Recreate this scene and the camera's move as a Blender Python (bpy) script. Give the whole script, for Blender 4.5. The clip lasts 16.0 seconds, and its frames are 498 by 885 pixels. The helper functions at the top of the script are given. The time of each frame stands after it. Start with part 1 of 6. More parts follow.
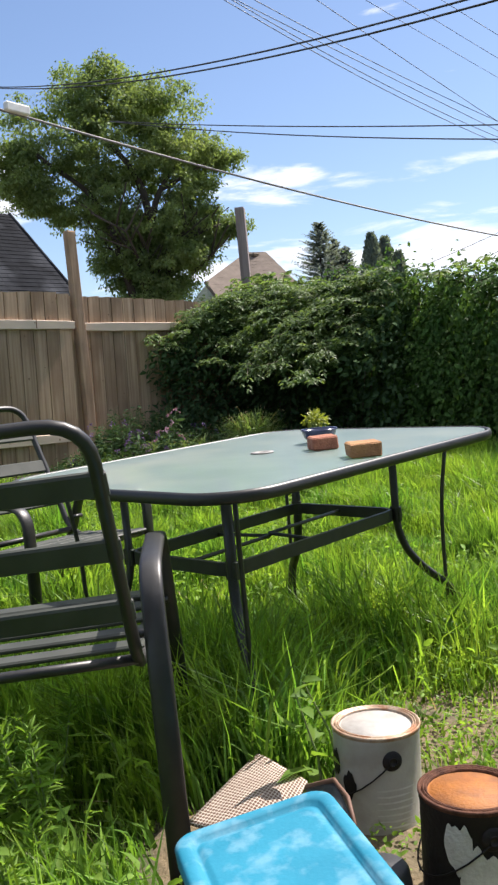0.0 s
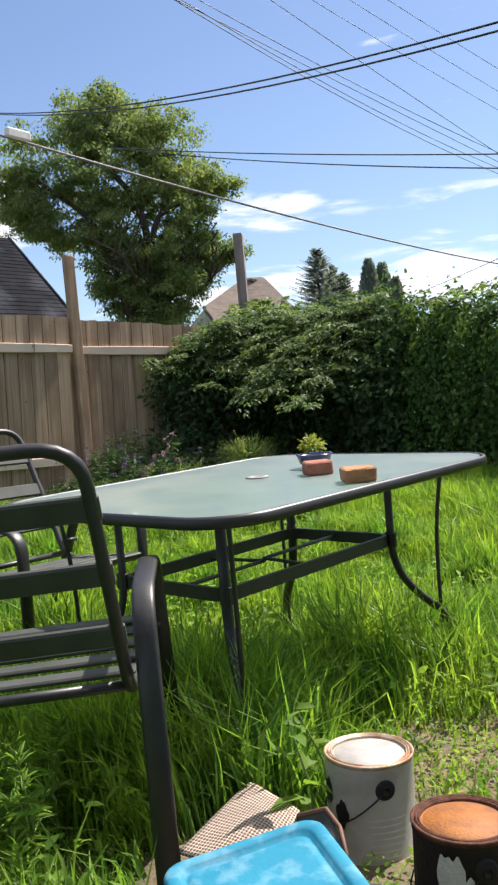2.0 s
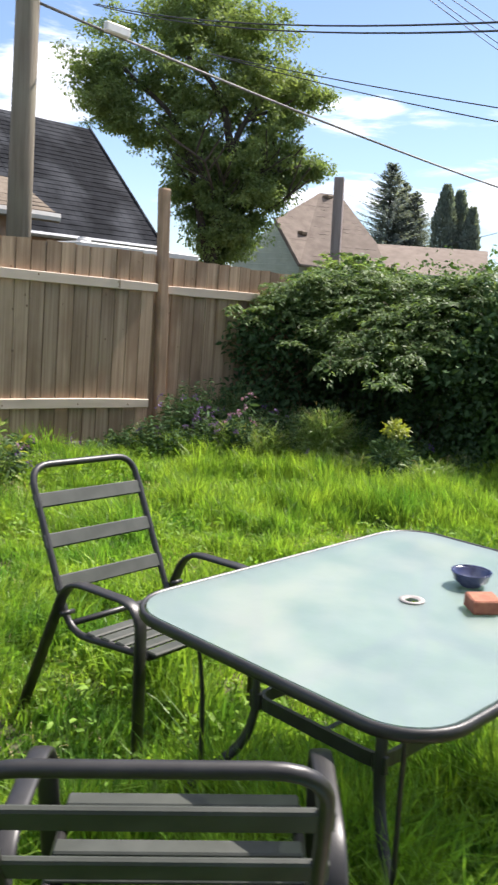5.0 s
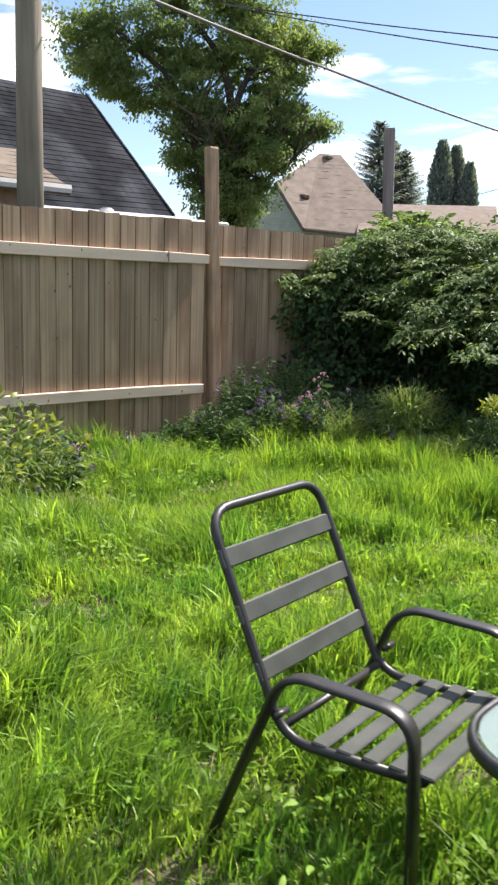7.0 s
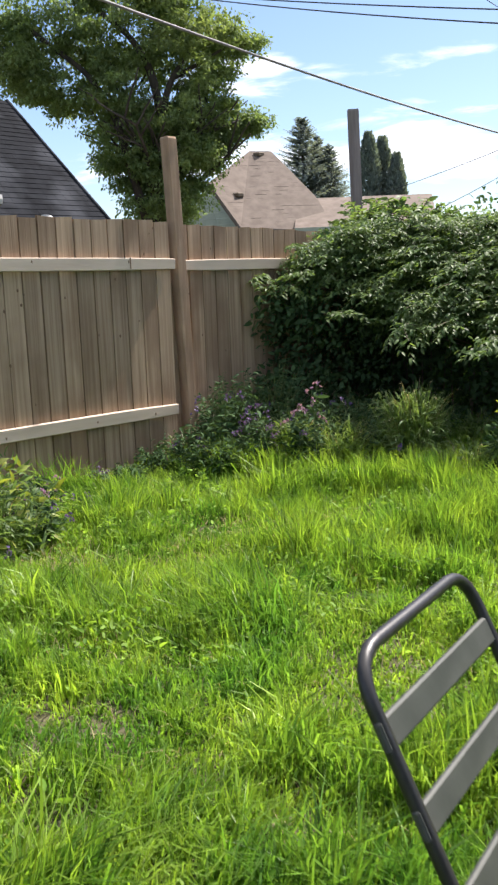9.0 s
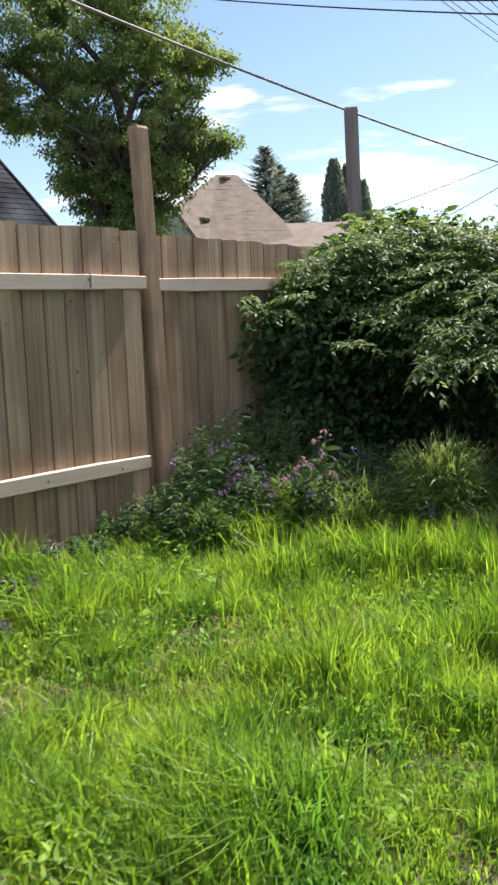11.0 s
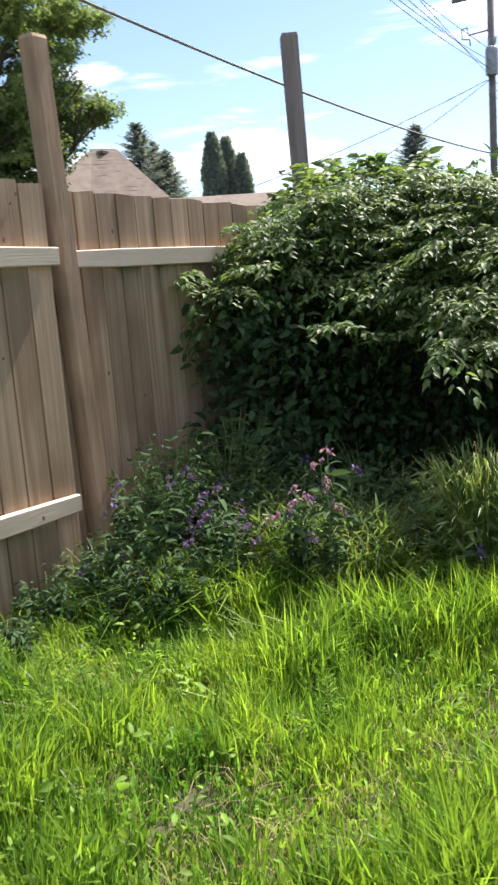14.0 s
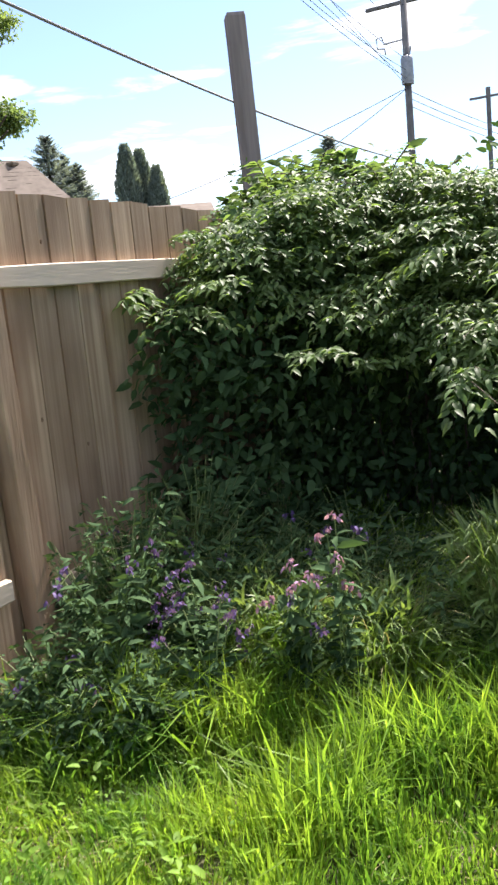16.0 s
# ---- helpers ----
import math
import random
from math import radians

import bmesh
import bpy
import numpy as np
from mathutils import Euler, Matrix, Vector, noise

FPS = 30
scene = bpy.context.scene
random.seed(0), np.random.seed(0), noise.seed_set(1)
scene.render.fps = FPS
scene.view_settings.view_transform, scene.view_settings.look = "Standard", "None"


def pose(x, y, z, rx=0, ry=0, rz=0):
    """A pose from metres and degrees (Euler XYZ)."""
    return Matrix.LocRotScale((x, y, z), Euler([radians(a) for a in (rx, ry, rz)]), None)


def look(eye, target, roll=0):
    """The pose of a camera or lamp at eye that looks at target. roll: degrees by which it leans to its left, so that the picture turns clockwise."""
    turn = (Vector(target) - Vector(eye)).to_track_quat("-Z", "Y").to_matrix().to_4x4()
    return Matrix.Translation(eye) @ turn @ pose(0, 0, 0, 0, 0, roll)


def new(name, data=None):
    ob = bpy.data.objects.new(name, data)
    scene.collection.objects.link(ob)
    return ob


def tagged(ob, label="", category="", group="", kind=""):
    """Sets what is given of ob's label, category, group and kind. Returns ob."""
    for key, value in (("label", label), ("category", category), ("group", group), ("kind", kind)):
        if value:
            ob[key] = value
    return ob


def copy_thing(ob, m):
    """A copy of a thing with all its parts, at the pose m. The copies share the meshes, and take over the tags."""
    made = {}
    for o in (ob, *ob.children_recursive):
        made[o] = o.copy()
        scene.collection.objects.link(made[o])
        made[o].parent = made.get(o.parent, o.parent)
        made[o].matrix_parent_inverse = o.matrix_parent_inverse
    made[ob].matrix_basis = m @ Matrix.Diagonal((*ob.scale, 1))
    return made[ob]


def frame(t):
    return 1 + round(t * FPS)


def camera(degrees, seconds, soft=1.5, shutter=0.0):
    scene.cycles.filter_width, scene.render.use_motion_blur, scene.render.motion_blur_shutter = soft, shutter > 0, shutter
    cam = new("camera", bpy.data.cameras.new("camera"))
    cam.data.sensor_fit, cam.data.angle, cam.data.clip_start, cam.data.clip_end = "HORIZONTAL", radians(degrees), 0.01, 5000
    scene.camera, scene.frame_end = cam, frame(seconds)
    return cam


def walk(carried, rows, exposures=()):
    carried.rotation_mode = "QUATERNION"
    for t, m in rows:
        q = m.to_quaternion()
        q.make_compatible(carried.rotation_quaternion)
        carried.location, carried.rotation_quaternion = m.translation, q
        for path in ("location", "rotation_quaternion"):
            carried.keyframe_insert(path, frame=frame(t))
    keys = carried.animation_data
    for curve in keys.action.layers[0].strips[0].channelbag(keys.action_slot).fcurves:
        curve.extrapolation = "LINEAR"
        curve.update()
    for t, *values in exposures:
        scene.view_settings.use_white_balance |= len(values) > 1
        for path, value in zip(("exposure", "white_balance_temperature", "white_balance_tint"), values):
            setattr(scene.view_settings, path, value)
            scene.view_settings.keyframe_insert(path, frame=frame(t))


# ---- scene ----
cam = camera(31.8, 16.0, 2.4, 0.4)
PATH = [
    (0, (0.64, 0.34, 0.919), (-0.948, 1.811, 0.775), -3.5),
    (0.5, (0.638, 0.346, 0.919), (-0.945, 1.825, 0.791), -3.6),
    (1, (0.64, 0.347, 0.92), (-0.941, 1.828, 0.803), -3.7),
    (1.5, (0.642, 0.352, 0.922), (-0.941, 1.833, 0.826), -3.8),
    (2, (0.644, 0.345, 0.919), (-0.939, 1.826, 0.835), -3.1),
    (2.5, (0.639, 0.342, 0.92), (-0.946, 1.821, 0.827), -2.0),
    (3, (0.64, 0.342, 0.919), (-0.941, 1.824, 0.815), -0.8),
    (3.5, (0.544, 0.365, 0.932), (-1.044, 1.839, 0.808), 2.4),
    (4, (0.371, 0.425, 1.097), (-1.261, 1.841, 0.891), 3.1),
    (4.5, (0.293, 0.374, 1.379), (-1.316, 1.794, 1.052), 3.5),
    (5, (0.162, 0.291, 1.465), (-1.466, 1.689, 1.145), 4.5),
    (5.2, (0.089, 0.268, 1.459), (-1.566, 1.637, 1.148), 4.5),
    (7.3, (-1.059, 0.356, 1.451), (-2.663, 1.763, 1.052), 1.7),
    (7.5, (-1.141, 0.446, 1.444), (-2.766, 1.834, 1.064), 1.3),
    (8, (-1.319, 0.55, 1.443), (-2.953, 1.932, 1.088), -0.6),
    (8.5, (-1.601, 0.602, 1.454), (-3.145, 2.08, 1.076), -2.4),
    (8.7, (-1.669, 0.612, 1.463), (-3.187, 2.111, 1.069), -2.0),
    (10.8, (-2.758, 1.368, 1.44), (-4.217, 2.943, 1.121), -2.7),
    (11, (-2.847, 1.481, 1.44), (-4.298, 3.062, 1.113), -1.8),
    (11.5, (-3.025, 1.655, 1.442), (-4.445, 3.266, 1.131), -1.2),
    (12, (-3.328, 1.769, 1.442), (-4.659, 3.455, 1.141), -3.5),
    (12.5, (-3.528, 1.813, 1.469), (-4.827, 3.526, 1.171), -4.2),
    (13, (-3.731, 2.004, 1.442), (-5.034, 3.71, 1.12), -3.6),
    (13.5, (-3.911, 2.208, 1.457), (-5.216, 3.904, 1.096), -3.5),
    (14, (-4.1, 2.339, 1.447), (-5.332, 4.083, 1.057), -4.3),
    (14.5, (-4.354, 2.421, 1.485), (-5.475, 4.234, 1.078), -5.7),
    (15, (-4.504, 2.535, 1.489), (-5.573, 4.381, 1.09), -5.2),
    (15.5, (-4.677, 2.781, 1.488), (-5.762, 4.618, 1.09), -4.9),
    (16, (-4.756, 2.945, 1.493), (-5.823, 4.796, 1.116), -5.4),
]
walk(cam, [(t, look(eye, target, roll)) for t, eye, target, roll in PATH], [(0.0, 1.12, 6500, 16), (3.5, 1.10, 6500, 16), (4.5, 1.34, 6500, 16), (7.5, 1.42, 6500, 16), (8.5, 1.32, 6500, 16), (12.2, 1.32, 6500, 16), (13.0, 1.12, 6500, 16), (13.5, 1.24, 6500, 16), (14.2, 1.53, 6500, 16), (16.0, 1.70, 6500, 16)])
from mathutils.geometry import intersect_ray_tri


# ---- world, sun, exposure ----
SUN_AZ, SUN_EL = radians(3.0), radians(54)      # azimuth from +y towards +x
world = bpy.data.worlds.new("sky_world")
scene.world = world
world.use_nodes = True
wn, wl = world.node_tree.nodes, world.node_tree.links
wn.clear()


def wnode(kind, **values):
    n = wn.new(kind)
    for k, v in values.items():
        n.inputs[k].default_value = v
    return n


sky = wn.new("ShaderNodeTexSky")
sky.sky_type, sky.sun_disc = "NISHITA", False
sky.sun_elevation, sky.sun_rotation = SUN_EL, SUN_AZ
sky.air_density, sky.dust_density, sky.ozone_density = 1.0, 0.6, 1.5
coord = wn.new("ShaderNodeTexCoord")
mapping = wnode("ShaderNodeMapping", Scale=(2.6, 2.6, 13.0), Location=(0.35, 0.1, 0.0))
wl.new(coord.outputs["Generated"], mapping.inputs["Vector"])
puffs = wnode("ShaderNodeTexNoise", Scale=2.6, Detail=7.0, Roughness=0.58, Distortion=0.35)
wl.new(mapping.outputs[0], puffs.inputs["Vector"])
split = wn.new("ShaderNodeSeparateXYZ")
wl.new(coord.outputs["Generated"], split.inputs[0])


def wmath(operation, a, b=0.0):
    n = wn.new("ShaderNodeMath")
    n.operation = operation
    for k, v in enumerate((a, b)):
        if isinstance(v, (int, float)):
            n.inputs[k].default_value = v
        else:
            wl.new(v, n.inputs[k])
    return n.outputs[0]


# fair-weather clouds, the last three out of view and added for fill: compass angle, height angle, half width and half
# height, in degrees, and weight
compass = wmath("MULTIPLY", wmath("ARCTAN2", split.outputs["X"], split.outputs["Y"]), 57.2958)
rise = wmath("MULTIPLY", wmath("ARCSINE", split.outputs["Z"]), 57.2958)
bank = 0.0
for az, el, wide, tall, weight in ((-45.0, 12.4, 5.0, 1.9, 1.0), (-40.5, 12.4, 3.4, 0.8, 0.55), (-35.0, 9.2, 7.5, 1.5, 0.9), (-41.0, 7.2, 16.0, 1.9, 0.9), (-64.5, 12.0, 5.0, 4.2, 1.0),
                                   (-20.0, 14.4, 8.5, 2.2, 1.0), (-12.0, 20.0, 16.0, 6.0, 0.8), (60.0, 22.0, 40.0, 9.0, 0.8), (150.0, 24.0, 45.0, 10.0, 0.8), (-110.0, 22.0, 25.0, 8.0, 0.7)):
    a = wmath("DIVIDE", wmath("SUBTRACT", compass, az), wide)
    b = wmath("DIVIDE", wmath("SUBTRACT", rise, el), tall)
    r2 = wmath("ADD", wmath("MULTIPLY", a, a), wmath("MULTIPLY", b, b))
    bank = wmath("MAXIMUM", bank, wmath("MULTIPLY", wmath("MAXIMUM", wmath("SUBTRACT", 1.25, r2), 0.0), weight))
lift = wn.new("ShaderNodeMath")
lift.operation = "ADD"
wl.new(puffs.outputs[0], lift.inputs[0])
wl.new(wmath("SUBTRACT", wmath("MULTIPLY", bank, 0.27), 0.13), lift.inputs[1])
cover = wn.new("ShaderNodeMapRange")
cover.interpolation_type = "SMOOTHSTEP"
for k, v in (("From Min", 0.50), ("From Max", 0.70), ("To Min", 0.0), ("To Max", 0.92)):
    cover.inputs[k].default_value = v
# extra cloud overhead, out of view, added to brighten the shaded parts
high = wnode("ShaderNodeMapRange")
for k, v in (("From Min", 0.5), ("From Max", 0.8), ("To Min", 0.0), ("To Max", 0.34)):
    high.inputs[k].default_value = v
wl.new(split.outputs["Z"], high.inputs["Value"])
lift_high = wn.new("ShaderNodeMath")
lift_high.operation = "ADD"
wl.new(lift.outputs[0], lift_high.inputs[0])
wl.new(high.outputs[0], lift_high.inputs[1])
wl.new(lift_high.outputs[0], cover.inputs["Value"])
blend = wn.new("ShaderNodeMixRGB")
wl.new(cover.outputs[0], blend.inputs["Fac"])
deep = wn.new("ShaderNodeMixRGB")
deep.blend_type = "MULTIPLY"
deep.inputs["Fac"].default_value = 1.0
deep.inputs["Color2"].default_value = (0.735, 0.785, 0.83, 1)
wl.new(sky.outputs[0], deep.inputs["Color1"])
wl.new(deep.outputs[0], blend.inputs["Color1"])
blend.inputs["Color2"].default_value = (6.6, 6.9, 7.2, 1)
bg = wnode("ShaderNodeBackground", Strength=0.089)
wl.new(blend.outputs[0], bg.inputs["Color"])
out = wn.new("ShaderNodeOutputWorld")
wl.new(bg.outputs[0], out.inputs["Surface"])

sun = new("sun", bpy.data.lights.new("sun", "SUN"))
sun.data.energy, sun.data.angle, sun.data.color = 4.7, radians(0.6), (1.0, 0.95, 0.86)
sun_way = Vector((math.sin(SUN_AZ) * math.cos(SUN_EL), math.cos(SUN_AZ) * math.cos(SUN_EL), math.sin(SUN_EL)))
sun.matrix_world = look(sun_way * 30, (0, 0, 0))


# ---- materials ----
def mat(name, a, b, scale=8.0, rough=0.7, bump=0.0, bump_scale=60.0, metal=0.0, stretch=(1, 1, 1), c=None, c_scale=2.0, c_amount=0.5, random_amount=0.0,
        island=0.0, translucent=0.0, spec=0.5, coat=0.0):
    """Two colours mixed by a noise of that many waves a metre, a third in larger stains, fine relief."""
    m = bpy.data.materials.new(name)
    m.use_nodes = True
    n, l = m.node_tree.nodes, m.node_tree.links
    p = n["Principled BSDF"]
    tc = n.new("ShaderNodeTexCoord")
    mp = n.new("ShaderNodeMapping")
    mp.inputs["Scale"].default_value = stretch
    place = tc.outputs["Object"]
    if random_amount:
        # each piece takes its own stretch of the grain
        own = n.new("ShaderNodeObjectInfo")
        far = n.new("ShaderNodeMath")
        far.operation = "MULTIPLY"
        far.inputs[1].default_value = 43.0
        l.new(own.outputs["Random"], far.inputs[0])
        shift = n.new("ShaderNodeVectorMath")
        l.new(place, shift.inputs[0])
        l.new(far.outputs[0], shift.inputs[1])
        place = shift.outputs[0]
    l.new(place, mp.inputs["Vector"])
    fine = n.new("ShaderNodeTexNoise")
    fine.inputs["Scale"].default_value, fine.inputs["Detail"].default_value = scale, 6.0
    l.new(mp.outputs[0], fine.inputs["Vector"])
    ramp = n.new("ShaderNodeMapRange")
    ramp.inputs["From Min"].default_value, ramp.inputs["From Max"].default_value = 0.32, 0.68
    l.new(fine.outputs[0], ramp.inputs["Value"])
    mix = n.new("ShaderNodeMixRGB")
    mix.inputs["Color1"].default_value, mix.inputs["Color2"].default_value = (*a, 1), (*b, 1)
    l.new(ramp.outputs[0], mix.inputs["Fac"])
    colour = mix.outputs[0]
    if c:
        big = n.new("ShaderNodeTexNoise")
        big.inputs["Scale"].default_value, big.inputs["Detail"].default_value = c_scale, 4.0
        l.new(place, big.inputs["Vector"])
        r2 = n.new("ShaderNodeMapRange")
        r2.inputs["From Min"].default_value, r2.inputs["From Max"].default_value, r2.inputs["To Max"].default_value = 0.48, 0.66, c_amount
        l.new(big.outputs[0], r2.inputs["Value"])
        m2 = n.new("ShaderNodeMixRGB")
        l.new(r2.outputs[0], m2.inputs["Fac"])
        l.new(colour, m2.inputs["Color1"])
        m2.inputs["Color2"].default_value = (*c, 1)
        colour = m2.outputs[0]
    if random_amount or island:
        src = n.new("ShaderNodeNewGeometry").outputs["Random Per Island"] if island else n.new("ShaderNodeObjectInfo").outputs["Random"]
        r3 = n.new("ShaderNodeMapRange")
        k = island or random_amount
        r3.inputs["To Min"].default_value, r3.inputs["To Max"].default_value = 1 - k, 1 + k
        l.new(src, r3.inputs["Value"])
        hv = n.new("ShaderNodeHueSaturation")
        l.new(r3.outputs[0], hv.inputs["Value"])
        l.new(colour, hv.inputs["Color"])
        colour = hv.outputs[0]
    l.new(colour, p.inputs["Base Color"])
    p.inputs["Roughness"].default_value, p.inputs["Metallic"].default_value = rough, metal
    p.inputs["Specular IOR Level"].default_value = spec
    p.inputs["Coat Weight"].default_value = coat
    if bump:
        bn = n.new("ShaderNodeTexNoise")
        bn.inputs["Scale"].default_value, bn.inputs["Detail"].default_value = bump_scale, 5.0
        l.new(mp.outputs[0], bn.inputs["Vector"])
        bb = n.new("ShaderNodeBump")
        bb.inputs["Strength"].default_value, bb.inputs["Distance"].default_value = bump, 0.01
        l.new(bn.outputs[0], bb.inputs["Height"])
        l.new(bb.outputs[0], p.inputs["Normal"])
    if translucent:
        tr = n.new("ShaderNodeBsdfTranslucent")
        warm = n.new("ShaderNodeMixRGB")
        warm.blend_type = "MULTIPLY"
        warm.inputs["Fac"].default_value = 1.0
        warm.inputs["Color2"].default_value = (1.32, 1.3, 0.66, 1)
        l.new(colour, warm.inputs["Color1"])
        l.new(warm.outputs[0], tr.inputs["Color"])
        ms = n.new("ShaderNodeMixShader")
        ms.inputs["Fac"].default_value = translucent
        l.new(p.outputs[0], ms.inputs[1])
        l.new(tr.outputs[0], ms.inputs[2])
        l.new(ms.outputs[0], n["Material Output"].inputs["Surface"])
    return m


M_SOIL = mat("soil", (0.045, 0.042, 0.02), (0.085, 0.075, 0.035), 14, 0.95, 0.6, 50, c=(0.035, 0.055, 0.014), c_scale=0.9, c_amount=0.9)
M_BARESOIL = mat("bare_dry_soil", (0.10, 0.074, 0.040), (0.185, 0.138, 0.078), 22, 0.95, 0.8, 60, c=(0.10, 0.085, 0.05), c_scale=7, c_amount=0.7)
M_CLUMP = mat("ornamental_grass", (0.105, 0.18, 0.05), (0.20, 0.275, 0.085), 6, 0.5, island=0.35, translucent=0.4)
M_GRASS = mat("grass_blade", (0.088, 0.195, 0.027), (0.280, 0.405, 0.056), 4.5, 0.42, island=0.5, translucent=0.52, c=(0.078, 0.205, 0.032), c_scale=2.1, c_amount=0.75, spec=0.32)
M_STRAW = mat("dry_straw", (0.42, 0.34, 0.19), (0.28, 0.22, 0.12), 20, 0.8, island=0.2, translucent=0.3)
M_WEED = mat("weed_leaf", (0.12, 0.235, 0.035), (0.23, 0.36, 0.055), 6, 0.6, island=0.4, translucent=0.5, spec=0.25)
M_HEDGE = mat("vine_leaf", (0.05, 0.11, 0.028), (0.092, 0.168, 0.042), 3, 0.6, island=0.5, translucent=0.4, spec=0.15)
M_BUSH = mat("bush_leaf", (0.085, 0.145, 0.05), (0.15, 0.215, 0.078), 4, 0.5, island=0.4, translucent=0.5, spec=0.3)
M_TREE = mat("ash_leaf", (0.13, 0.195, 0.085), (0.195, 0.262, 0.108), 0.35, 0.55, island=0.22, translucent=0.52, c=(0.26, 0.28, 0.10), c_scale=0.28, c_amount=0.25, spec=0.2)
# distance haze is put into the pale bluish colour of the needles
M_NEEDLE = mat("hazed_spruce_needles", (0.17, 0.205, 0.21), (0.23, 0.265, 0.27), 1.0, 0.8, island=0.3, translucent=0.35, spec=0.1)
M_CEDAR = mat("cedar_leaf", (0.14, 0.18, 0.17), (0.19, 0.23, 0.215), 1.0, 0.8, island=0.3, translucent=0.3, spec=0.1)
M_STONE = mat("tan_stone", (0.30, 0.22, 0.17), (0.46, 0.36, 0.29), 14, 0.85, 0.4, 60)
M_BARK = mat("bark", (0.035, 0.028, 0.022), (0.08, 0.066, 0.054), 6, 0.95, 0.8, 14, stretch=(1, 1, 0.25))
M_STEM = mat("green_stem", (0.10, 0.17, 0.04), (0.17, 0.20, 0.07), 10, 0.6)
M_TWIG = mat("twig", (0.10, 0.075, 0.05), (0.17, 0.13, 0.09), 12, 0.85)
M_BOARD = mat("fence_board_wood", (0.255, 0.163, 0.097), (0.455, 0.322, 0.212), 11, 0.8, 0.3, 40, stretch=(3.6, 3.6, 0.13), c=(0.19, 0.112, 0.063), c_scale=2.2, c_amount=0.75, random_amount=0.14)
M_RAIL = mat("fence_rail_wood", (0.50, 0.39, 0.30), (0.60, 0.485, 0.38), 6, 0.8, 0.12, 40, stretch=(2, 0.2, 2), c=(0.42, 0.345, 0.265), c_scale=2.2, c_amount=0.4)
M_POST = mat("fence_post_wood", (0.25, 0.15, 0.088), (0.40, 0.265, 0.17), 8, 0.8, 0.5, 30, stretch=(3, 3, 0.2), c=(0.17, 0.115, 0.075), c_scale=2.5, c_amount=0.6)
M_GREYPOST = mat("weathered_post_wood", (0.16, 0.125, 0.12), (0.27, 0.22, 0.21), 9, 0.85, 0.5, 30, stretch=(3, 3, 0.2))
M_KNOT = mat("wood_knot", (0.13, 0.075, 0.042), (0.20, 0.12, 0.07), 40, 0.8)
M_POLE = mat("pole_wood", (0.13, 0.11, 0.08), (0.22, 0.19, 0.145), 5, 0.9, 0.6, 18, stretch=(3, 3, 0.15), c=(0.20, 0.20, 0.14), c_scale=0.8, c_amount=0.5)
M_FARPOLE = mat("far_pole_wood", (0.10, 0.10, 0.11), (0.17, 0.16, 0.16), 4, 0.9, 0.3, 10)
M_BLACK = mat("black_powder_coat", (0.014, 0.013, 0.0125), (0.022, 0.021, 0.020), 30, 0.42, 0.03, 220, c=(0.04, 0.037, 0.036), c_scale=5, c_amount=0.3)
M_SLAT = mat("grey_black_slat", (0.036, 0.040, 0.033), (0.052, 0.057, 0.048), 14, 0.55, 0.03, 200, c=(0.085, 0.085, 0.078), c_scale=6, c_amount=0.35, spec=0.3)
M_RUST = mat("rusty_lid", (0.20, 0.060, 0.006), (0.33, 0.115, 0.012), 28, 0.7, 0.2, 150, c=(0.12, 0.04, 0.01), c_scale=16, c_amount=0.6)
M_CANWHITE = mat("white_can_label", (0.30, 0.285, 0.25), (0.44, 0.42, 0.38), 9, 0.6, 0.1, 80, c=(0.26, 0.225, 0.175), c_scale=14, c_amount=0.6)
M_CANLINE = mat("faded_print", (0.40, 0.38, 0.34), (0.52, 0.50, 0.46), 40, 0.6)
M_CANLID = mat("white_can_lid", (0.30, 0.285, 0.265), (0.37, 0.355, 0.33), 30, 0.55, 0.1, 90, c=(0.24, 0.20, 0.165), c_scale=20, c_amount=0.5)
M_TIN = mat("rusted_tin_rim", (0.30, 0.21, 0.14), (0.48, 0.38, 0.29), 60, 0.5, 0.2, 200, metal=0.5, c=(0.24, 0.10, 0.04), c_scale=30, c_amount=0.9)
M_CANBLACK = mat("black_can_label", (0.007, 0.0065, 0.007), (0.014, 0.012, 0.012), 20, 0.6, 0.2, 90, c=(0.03, 0.014, 0.01), c_scale=12, c_amount=0.3, spec=0.25)
M_RUSTRIM = mat("dark_rusted_rim", (0.05, 0.02, 0.012), (0.11, 0.045, 0.025), 50, 0.8, 0.3, 200, spec=0.2)
M_PAINT = mat("dried_paint", (0.42, 0.41, 0.38), (0.55, 0.54, 0.51), 40, 0.6, 0.4, 120)
M_BLUE = mat("blue_plastic", (0.009, 0.160, 0.250), (0.019, 0.205, 0.305), 9, 0.62, 0.08, 120, c=(0.19, 0.35, 0.43), c_scale=26, c_amount=0.42, spec=0.25)
M_DARKPLASTIC = mat("dark_plastic", (0.02, 0.022, 0.026), (0.04, 0.042, 0.046), 20, 0.55, 0.1, 90)
M_BRICK = mat("fired_clay", (0.24, 0.085, 0.05), (0.32, 0.13, 0.075), 45, 0.9, 0.6, 160, c=(0.20, 0.07, 0.045), c_scale=20, c_amount=0.6, random_amount=0.1)
M_TANBRICK = mat("tan_clay", (0.30, 0.145, 0.055), (0.40, 0.21, 0.09), 45, 0.9, 0.6, 160, c=(0.24, 0.10, 0.05), c_scale=18, c_amount=0.6)
M_BOWL = mat("blue_glaze", (0.022, 0.028, 0.075), (0.042, 0.05, 0.12), 12, 0.22, 0.05, 60, c=(0.14, 0.155, 0.22), c_scale=24, c_amount=0.4)
